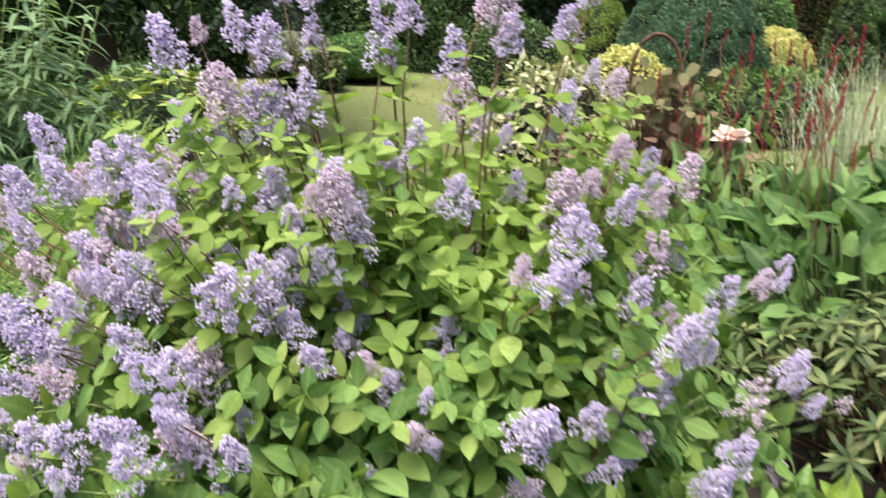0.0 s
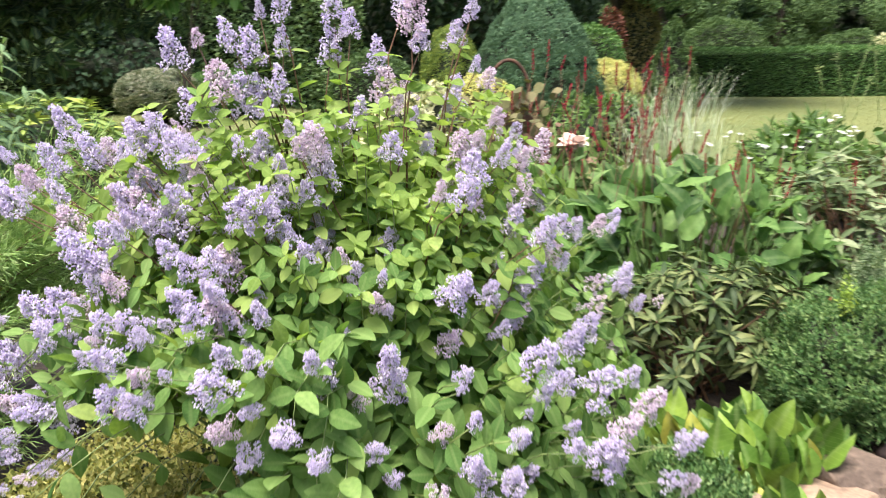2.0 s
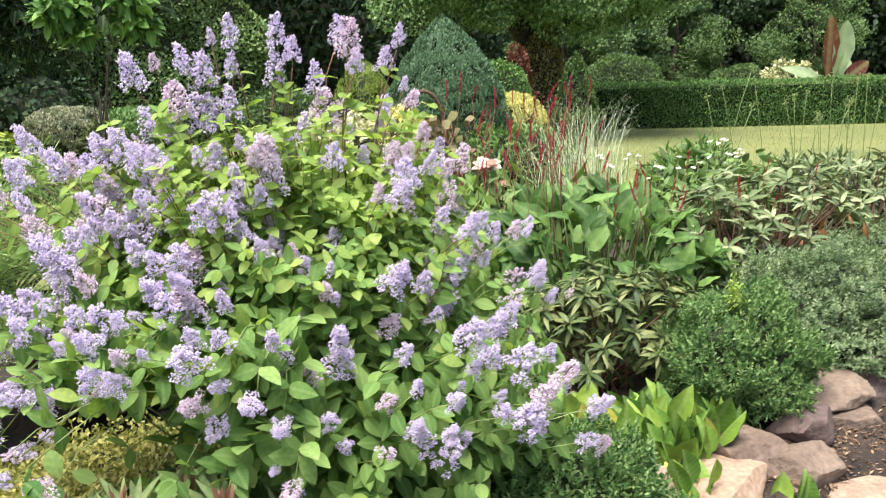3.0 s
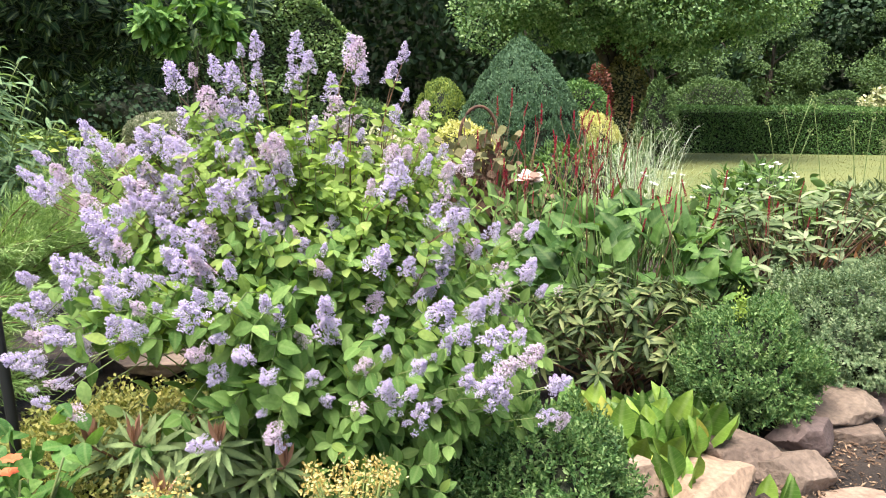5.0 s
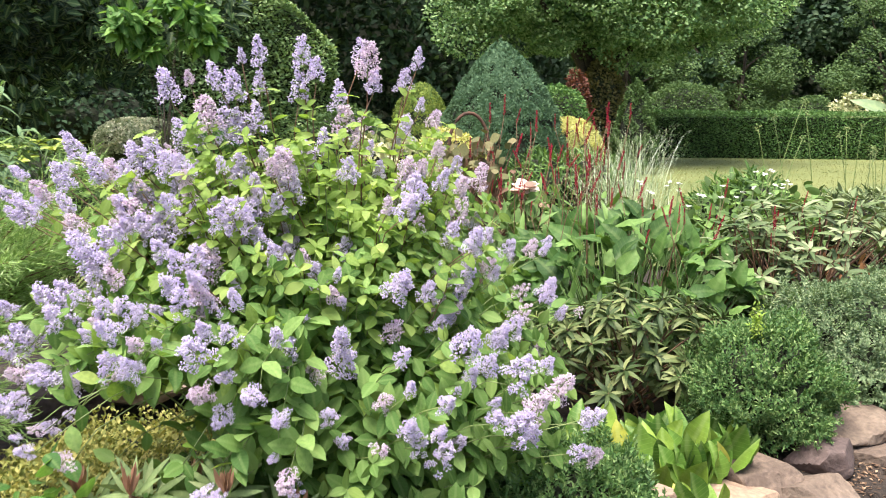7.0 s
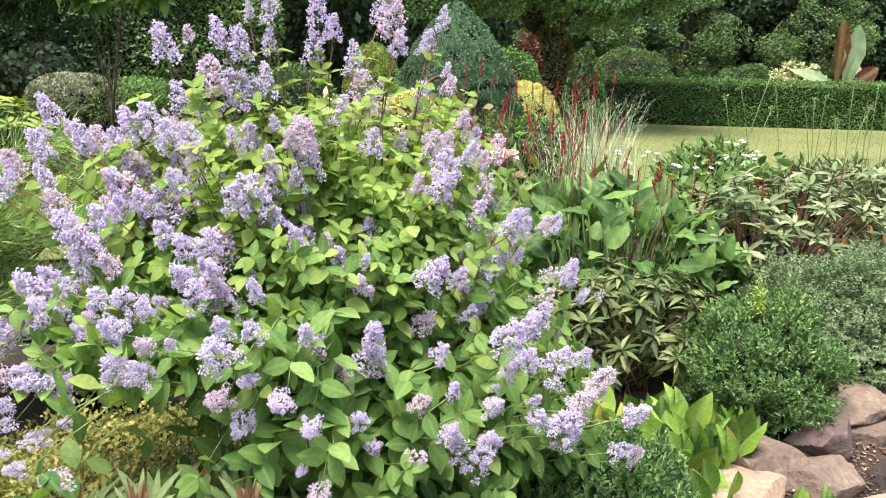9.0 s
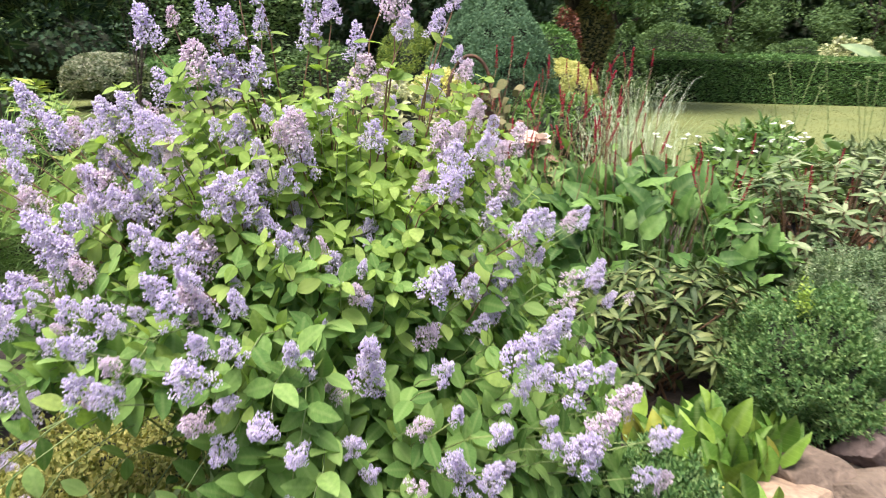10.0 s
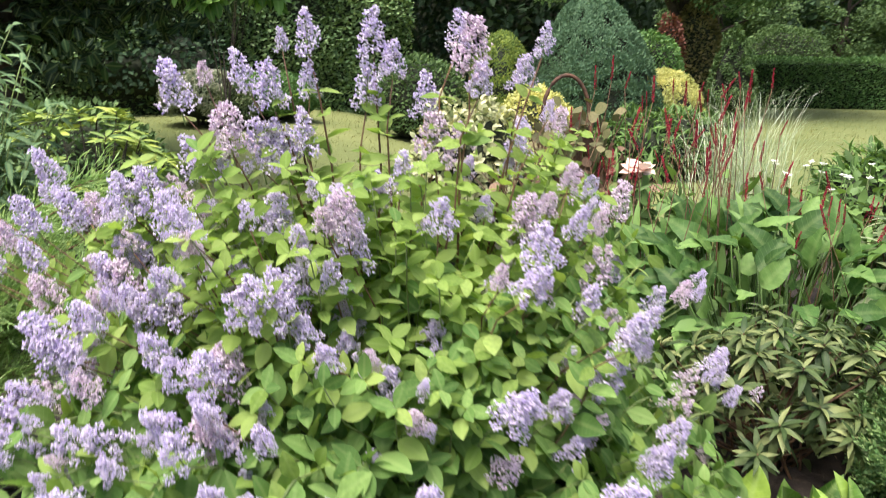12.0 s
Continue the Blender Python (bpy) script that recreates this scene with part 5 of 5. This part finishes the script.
hoop = thing("rusty_hoop", on(1.1, 4.3), "rusty curved iron hoop standing in the bed", "garden ornament")
ha = np.linspace(0, math.pi, 15)
pts = np.concatenate([[(0.97, 4.3, 0.2)], np.stack([1.105 - 0.13 * np.cos(ha), np.full(15, 4.3), 1.14 + 0.22 * np.sin(ha)], 1), [(1.24, 4.3, 0.2)]])
part("bar", tri_mesh("bar", *tube(pts, 0.011, 8)[:2], M_RUST), hoop)

mound("golden_shrub", "low clipped golden-yellow shrub", "shrub", on(1.32, 6.0), (0.34, 0.32, 0.38), 6500, L_FAR, 0.03, M_YBALL, 0.15, 3.5, 3.0, -0.7, 1.67, 0.7)
mound("variegated_shrub", "loose cream and green variegated shrub", "shrub", on(0.62, 4.6), (0.36, 0.32, 0.52), 3600, L_OVATE, 0.05, M_VAR, 0.3, 2.5, 7.0, -0.6, 0.98, 0.8, 0.35)
mound("golden_shrub", "clipped golden-yellow ball shrub", "shrub", on(3.6, 9.2), (0.44, 0.42, 0.54), 26000, L_SMALL, 0.026, M_YBALL, 0.07, 3.5, 4.0, -0.9, 1.0, 0.5, 0.12, k=0.8, lie=True, tufts=(500, 0.07))


def dome_cone(u):
    """Beehive: full below, drawn to a blunt point."""
    z = np.clip((u[:, 2] + 1) / 2, 0, 1)
    q = np.sqrt(u[:, 0] ** 2 + u[:, 1] ** 2) + 1e-6
    want = np.interp(z, (0, 0.2, 0.33, 0.43, 0.58, 0.72, 0.865, 0.96, 1), (0.72, 0.78, 0.73, 0.68, 0.59, 0.46, 0.28, 0.11, 0.01))
    body = np.sqrt(np.maximum(1e-6, 1 - np.clip(u[:, 2], -1, 1) ** 2))
    f = want / np.maximum(body, 0.05)
    out = u.copy()
    out[:, 0] *= np.minimum(f, 9)
    out[:, 1] *= np.minimum(f, 9)
    return out


mound("topiary_cone", "large clipped blue-green conifer cone", "topiary", on(2.7, 9.3), (1.18, 1.18, 1.0), 90000, L_SMALL, 0.034, M_YEW, 0.06, 5.0, 2.0, -0.9, 1.0, 0.5, 0.1, taper=dome_cone, k=0.84, lie=True, tufts=(1100, 0.06))
mound("topiary_ball", "clipped green ball shrub by the lawn", "topiary", on(1.84, 10.2), (0.4, 0.4, 0.75), 18000, L_SMALL, 0.03, M_RHYELL, 0.05, 2.5, 5.0, -0.6, 1.0, 0.5, 0.1, k=0.78, lie=True, tufts=(260, 0.09))
mound("rounded_bush", "rounded dark green bush by the lawn", "shrub", on(4.55, 12.3), (0.5, 0.5, 0.78), 6000, L_FAR, 0.05, M_HEDGE, 0.1, 2.5, 6.0, -0.6, 1.0, 0.6)

# left: dome bushes
mound("variegated_shrub", "loose pale variegated shrub beside the dome bush", "shrub", on(-1.36, 9.72), (0.24, 0.28, 0.27), 3600, L_SMALL, 0.045, M_RHPALE, 0.2, 3.0, 3.0, -0.6, 0.9, 0.6, 0.2)
mound("variegated_dome", "clipped dome bush with pale grey-green leaves", "shrub", on(-1.74, 10.0, 0.06), (0.52, 0.5, 0.32), 16000, L_SMALL, 0.035, M_DOME, 0.08, 2.0, 3.0, -0.6, 0.9, 0.5, 0.1, k=0.78, lie=True, tufts=(220, 0.09))
mound("rounded_bush", "rounded dark green bush behind the lawn", "shrub", on(-1.05, 10.8), (0.62, 0.6, 0.33), 14000, L_SMALL, 0.04, M_HEDGE, 0.1, 2.0, 8.0, -0.6, 0.9, 0.6, 0.15, lie=True)
mound("rounded_bush", "rounded olive-green bush among the beds", "shrub", on(-1.9, 5.6), (0.6, 0.5, 0.5), 5000, L_FAR, 0.05, M_BALL, 0.15, 2.0, 12.0, -0.6, 0.9, 0.6, 0.2)
mound("rounded_bush", "rounded dark green bush behind the lawn", "shrub", on(0.9, 10.8), (0.6, 0.6, 0.6), 5000, L_FAR, 0.05, M_BALL, 0.1, 2.0, 18.0, -0.6, 0.9, 0.6, 0.15)


# ---- hedges ----
def hedge(name, label, a, b, height, depth, n, size, mat, wave=0.03, top=None):
    """A clipped hedge from a to b: straight, with leafy faces and a slightly uneven top."""
    a, b = np.array(a, float), np.array(b, float)
    d = b - a
    ln = np.linalg.norm(d)
    d /= ln
    nrm = np.array([d[1], -d[0]])
    ob = thing(name, (*((a + b) / 2), 0.2), label, "hedge")
    s = rng.random(n)
    hh = height * (top(s) if top else np.ones(n))
    pick = rng.random(n)
    front, isTop = pick < 0.62, pick > 0.78
    off = np.where(front, depth / 2, np.where(isTop, rng.uniform(-0.5, 0.5, n) * depth, -depth / 2))
    z = np.where(isTop, hh, rng.random(n) * hh)
    jit = rng.normal(size=n) * 0.025 + wave * np.sin(s * ln * 2.1) * np.cos(z * 5)
    z = z + np.where(isTop, jit, 0)
    off = off + np.where(isTop, 0, jit)
    p = np.stack([a[0] + d[0] * s * ln + nrm[0] * off, a[1] + d[1] * s * ln + nrm[1] * off, 0.2 + z], 1)
    nor = np.where(isTop[:, None], np.array([[0, 0, 1.0]]), np.sign(off)[:, None] * np.array([[nrm[0], nrm[1], 0.25]]))
    ax = unit(nor + 0.7 * rng.normal(size=(n, 3)))
    part("foliage", tri_mesh("foliage", *spread(L_SMALL, p, ax, nor + 0.6 * rng.normal(size=(n, 3)) + (0, 0, 1.2), size * rng.uniform(0.6, 1.3, n))[:2], mat), ob, kind="stuff")
    # solid box under the leaves, coloured near-black for the shade between them
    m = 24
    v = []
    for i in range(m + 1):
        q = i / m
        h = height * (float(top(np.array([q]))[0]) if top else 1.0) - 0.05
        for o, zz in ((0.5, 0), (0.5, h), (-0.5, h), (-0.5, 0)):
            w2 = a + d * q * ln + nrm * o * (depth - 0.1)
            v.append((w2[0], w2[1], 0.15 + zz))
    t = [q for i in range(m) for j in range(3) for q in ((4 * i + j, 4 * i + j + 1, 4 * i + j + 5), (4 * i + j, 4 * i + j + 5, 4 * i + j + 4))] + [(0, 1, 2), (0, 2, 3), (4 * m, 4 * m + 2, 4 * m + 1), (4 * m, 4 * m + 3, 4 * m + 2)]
    part("inner_growth", tri_mesh("inner_growth", v, t, M_SHADE, False), ob)


hedge("low_hedge", "long low clipped dark green hedge across the lawn", (5.65, 19.33), (20.5, 14.2), 1.08, 0.8, 90000, 0.05, M_HEDGE)
hedge("tall_hedge", "tall clipped green hedge with a rounded end", (-6.5, 9.5), (0.75, 14.6), 2.7, 1.0, 60000, 0.08, M_TALL, 0.1, lambda s: 1.35 - 0.3 * s - 0.25 * np.clip((s - 0.85) / 0.15, 0, 1) ** 2)


# ---- trees ----
def tree(name, label, base, height, crown, n, size, mat, seed, trunk=0.15, low=0.35, clumps=60, limbs=9, shape=L_FAR, tuft=1.0, hollow=0.3):
    """Trunk, limbs and a crown of leaf clumps with gaps between them. crown: its half widths and half height."""
    r = np.random.default_rng(seed)
    base = np.array(base, float)
    ob = thing(name, tuple(base), label, "tree")
    mid = base + (0, 0, height * (low + (1 - low) / 2))
    crown = np.array(crown, float)
    line = base + np.stack([np.cumsum(r.normal(size=7) * trunk * 0.3), np.cumsum(r.normal(size=7) * trunk * 0.3), np.linspace(-0.1, height * (0.75 if low < 0.3 else 0.5), 7)], 1)
    part("trunk", tri_mesh("trunk", *tube(line, np.linspace(trunk * 1.25, trunk * 0.35, 7), 9)[:2], M_BARK), ob)
    c = unit(r.normal(size=(clumps, 3))) * r.uniform(0.45, 1.0, (clumps, 1)) ** 0.7
    c = mid + c * crown * r.uniform(0.85, 1.1, (clumps, 1))
    for i in range(limbs):
        k = line[3] + (line[5] - line[3]) * r.random()
        part("limb", tri_mesh("limb", *tube(bend(k, c[i], 0.3, 6), np.linspace(trunk * 0.4, trunk * 0.08, 6), 6)[:2], M_BARK), ob)
    c[:, 2] -= 0.25 * ((c[:, :2] - mid[:2]) ** 2 / crown[:2] ** 2).sum(1) * crown[2]
    per = n // clumps
    sc = tuft * crown.mean() * r.uniform(0.14, 0.34, clumps)
    q = unit(r.normal(size=(clumps, per, 3))) * r.uniform(hollow, 1.0, (clumps, per, 1)) ** 0.5
    p = (c[:, None] + q * sc[:, None, None] * (1.15, 1.15, 0.75)).reshape(-1, 3)
    nor = unit(q.reshape(-1, 3) + (0, 0, 0.4))
    m = len(p)
    v, t, uv = spread(shape, p, unit(nor * 0.5 + 0.8 * r.normal(size=(m, 3)) - (0, 0, 0.3)), unit((0, -0.5, 1) + 0.6 * r.normal(size=(m, 3))), size * r.uniform(0.6, 1.3, m))
    part("crown", tri_mesh("crown", v, t, mat, True, uv), ob, kind="stuff")
    return ob


tree("apple_tree", "spreading garden tree with a broad leafy crown", (6.5, 15.5, 0.2), 5.6, (3.75, 2.2, 1.6), 150000, 0.075, M_TREE, 3, 0.24, 0.37, 130, 5, tuft=0.95, shape=L_FAR, hollow=0.6)
mound("ivy_column", "trunk clothed in brownish climbing leaves", "climber", (6.52, 15.3, 0.2), (0.42, 0.42, 1.15), 5000, L_FAR, 0.07, M_IVY, 0.12, 2, 2, -0.95, 0.98, 0.6)
tree("big_leaved_tree", "tree with large drooping green leaves, coloured dark as in shade", (-2.8, 7.2, 0.2), 4.6, (2.2, 1.2, 1.7), 16000, 0.12, M_BIG, 5, 0.14, 0.22, 70, 10, leaf_shape(0.55, 2, 0.28, 0.22, 0.78))
tree("big_leaved_tree", "tree with large drooping green leaves, coloured dark as in shade", (-6.2, 7.5, 0.2), 5.2, (2.4, 1.6, 2.0), 12000, 0.15, M_BIG, 6, 0.16, 0.2, 60, 10, leaf_shape(0.55, 2, 0.28, 0.22, 0.78))
# added tree: its brighter leaf colour stands for the big tree's sunlit edge
tree("lit_leaf_tree", "added small tree standing in for the big tree's lit leaves", (-0.92, 5.9, 0.2), 2.55, (0.42, 0.28, 0.42), 1100, 0.11, M_BRIGHT, 9, 0.013, 0.55, 16, 6, L_OVATE)
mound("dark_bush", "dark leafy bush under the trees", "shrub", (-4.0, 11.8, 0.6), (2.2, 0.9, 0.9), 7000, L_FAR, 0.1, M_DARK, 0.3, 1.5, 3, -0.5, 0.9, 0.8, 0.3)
mound("copper_bush", "small copper-red bush behind the lawn", "shrub", (5.12, 13.1, 0.2), (0.24, 0.24, 0.9), 3500, L_FAR, 0.06, M_RED, 0.25, 2, 3, -0.8, 1.0, 0.7)
mound("green_cone_bush", "pointed mid-green bush behind the hedge", "shrub", (6.28, 13.2, 0.2), (0.58, 0.55, 0.86), 9000, L_FAR, 0.042, M_BALL, 0.12, 2, 6, -0.8, 1.0, 0.6, taper=dome_cone, k=0.7, tufts=(200, 0.1))
mound("rounded_bush", "broad rounded bush behind the hedge", "shrub", (10.8, 20.0, 0.2), (1.25, 0.9, 0.95), 14000, L_FAR, 0.06, M_BALL, 0.15, 2, 6, -0.6, 0.95, 0.6)
mound("rounded_bush", "broad rounded bush behind the hedge", "shrub", (14.2, 19.6, 0.2), (0.95, 0.8, 0.78), 11000, L_FAR, 0.06, M_BALL, 0.15, 2, 9, -0.6, 0.95, 0.6)
mound("rounded_bush", "rounded dark green bush by the lawn", "shrub", (4.3, 13.2, 0.2), (0.52, 0.5, 0.8), 7000, L_FAR, 0.05, M_HEDGE, 0.15, 2, 9, -0.6, 0.95, 0.6)

# red banana behind the hedge
ban = thing("banana_plant", (14.95, 17.0, 0.2), "banana plant with a tall reddish leaf and green leaves", "plant")
for dx, ax, size, w, droop, mat, lab in [(-0.1, (-0.04, -0.1, 1), 1.75, 0.34, 0.02, M_BANANA, "upright dark red leaf"), (0.12, (0.2, 0.05, 1), 1.65, 0.44, -0.05, M_BANGREEN, "broad green leaf"), (0.1, (0.95, -0.3, 0.6), 1.2, 0.36, 0.3, M_BANANA, "spreading dark leaf"), (-0.1, (-0.9, -0.3, 0.75), 1.0, 0.34, 0.75, M_BANGREEN, ""), (0.1, (1.0, 0.1, 0.75), 1.4, 0.36, 0.5, M_BANGREEN, ""), (0.05, (0.4, -0.4, 0.8), 0.9, 0.3, 0.5, M_BANGREEN, "")]:
    sh = leaf_shape(w, 9, 0.25, droop, 1.35, wave=0.012)
    part("leaf", tri_mesh("leaf", sh[0], sh[1], mat, True, sh[2]), ban, leaf_pose((14.95 + dx, 17.0, 1.1), ax, (0.2, -1, 0.35), size), lab)
part("stalk", tri_mesh("stalk", *tube([(14.95, 17.0, 0.15), (14.92, 17.0, 0.8), (14.9, 17.0, 1.35)], [0.12, 0.1, 0.06], 9)[:2], M_BANANA), ban)
tree("white_leaved_bush", "low pale-leaved bush behind the hedge", (14.2, 17.6, 0.2), 1.5, (0.9, 0.5, 0.35), 2500, 0.09, M_VAR, 8, 0.04, 0.6, 24, 5)

# woodland
spots = [(-14, 21, 8.5), (-9.5, 25, 9), (-5, 21, 8), (-2.7, 26, 9), (7.5, 27, 10), (12, 25, 9), (16.5, 27, 10), (20.5, 24, 9), (26, 26, 10), (24, 18, 8), (30, 20, 9), (-13, 13, 8)]
for i, (x, y, h) in enumerate(spots):
    bare = -3 < x < 9
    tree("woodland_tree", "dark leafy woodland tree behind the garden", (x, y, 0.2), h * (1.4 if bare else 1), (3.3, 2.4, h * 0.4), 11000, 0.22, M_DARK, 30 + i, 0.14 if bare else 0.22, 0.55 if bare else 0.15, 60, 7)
for x, y, h in [(10.5, 23, 4.2), (14.5, 23.5, 4.0), (18, 21.5, 4.5), (22, 20, 4.2)]:
    tree("understorey_tree", "small leafy tree at the wood's edge", (x, y, 0.2), h, (1.9, 1.3, h * 0.42), 14000, 0.085, M_BALL if x > 9 else M_DARK, int(50 + x), 0.1, 0.15, 50, 6)
n = 110000
a = rng.uniform(-0.5, 1.75, n)
wz = 13 * rng.random(n)
R = 33 + 3.0 * np.sin(a * 9 + wz * 0.4) + rng.normal(size=n) * 1.2
wp = np.stack([4 + R * np.sin(a - 0.25), R * np.cos(a - 0.25) + 1, wz], 1)
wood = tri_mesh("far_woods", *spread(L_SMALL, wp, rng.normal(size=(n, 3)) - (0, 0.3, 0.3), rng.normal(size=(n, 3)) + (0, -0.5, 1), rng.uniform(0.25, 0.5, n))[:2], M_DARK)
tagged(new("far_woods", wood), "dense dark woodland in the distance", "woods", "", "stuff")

# plain added wall far behind the trees; its near-black colour is the woods' shade
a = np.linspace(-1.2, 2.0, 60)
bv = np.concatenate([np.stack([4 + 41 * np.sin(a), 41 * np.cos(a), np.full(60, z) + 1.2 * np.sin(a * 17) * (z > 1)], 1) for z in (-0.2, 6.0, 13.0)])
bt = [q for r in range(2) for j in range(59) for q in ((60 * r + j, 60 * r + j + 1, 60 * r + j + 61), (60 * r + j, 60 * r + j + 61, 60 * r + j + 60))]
tagged(new("backdrop", tri_mesh("backdrop", bv, bt, M_SHADE)), "added near-black wall standing in for the woods' deep shade", "backdrop", "", "structure")
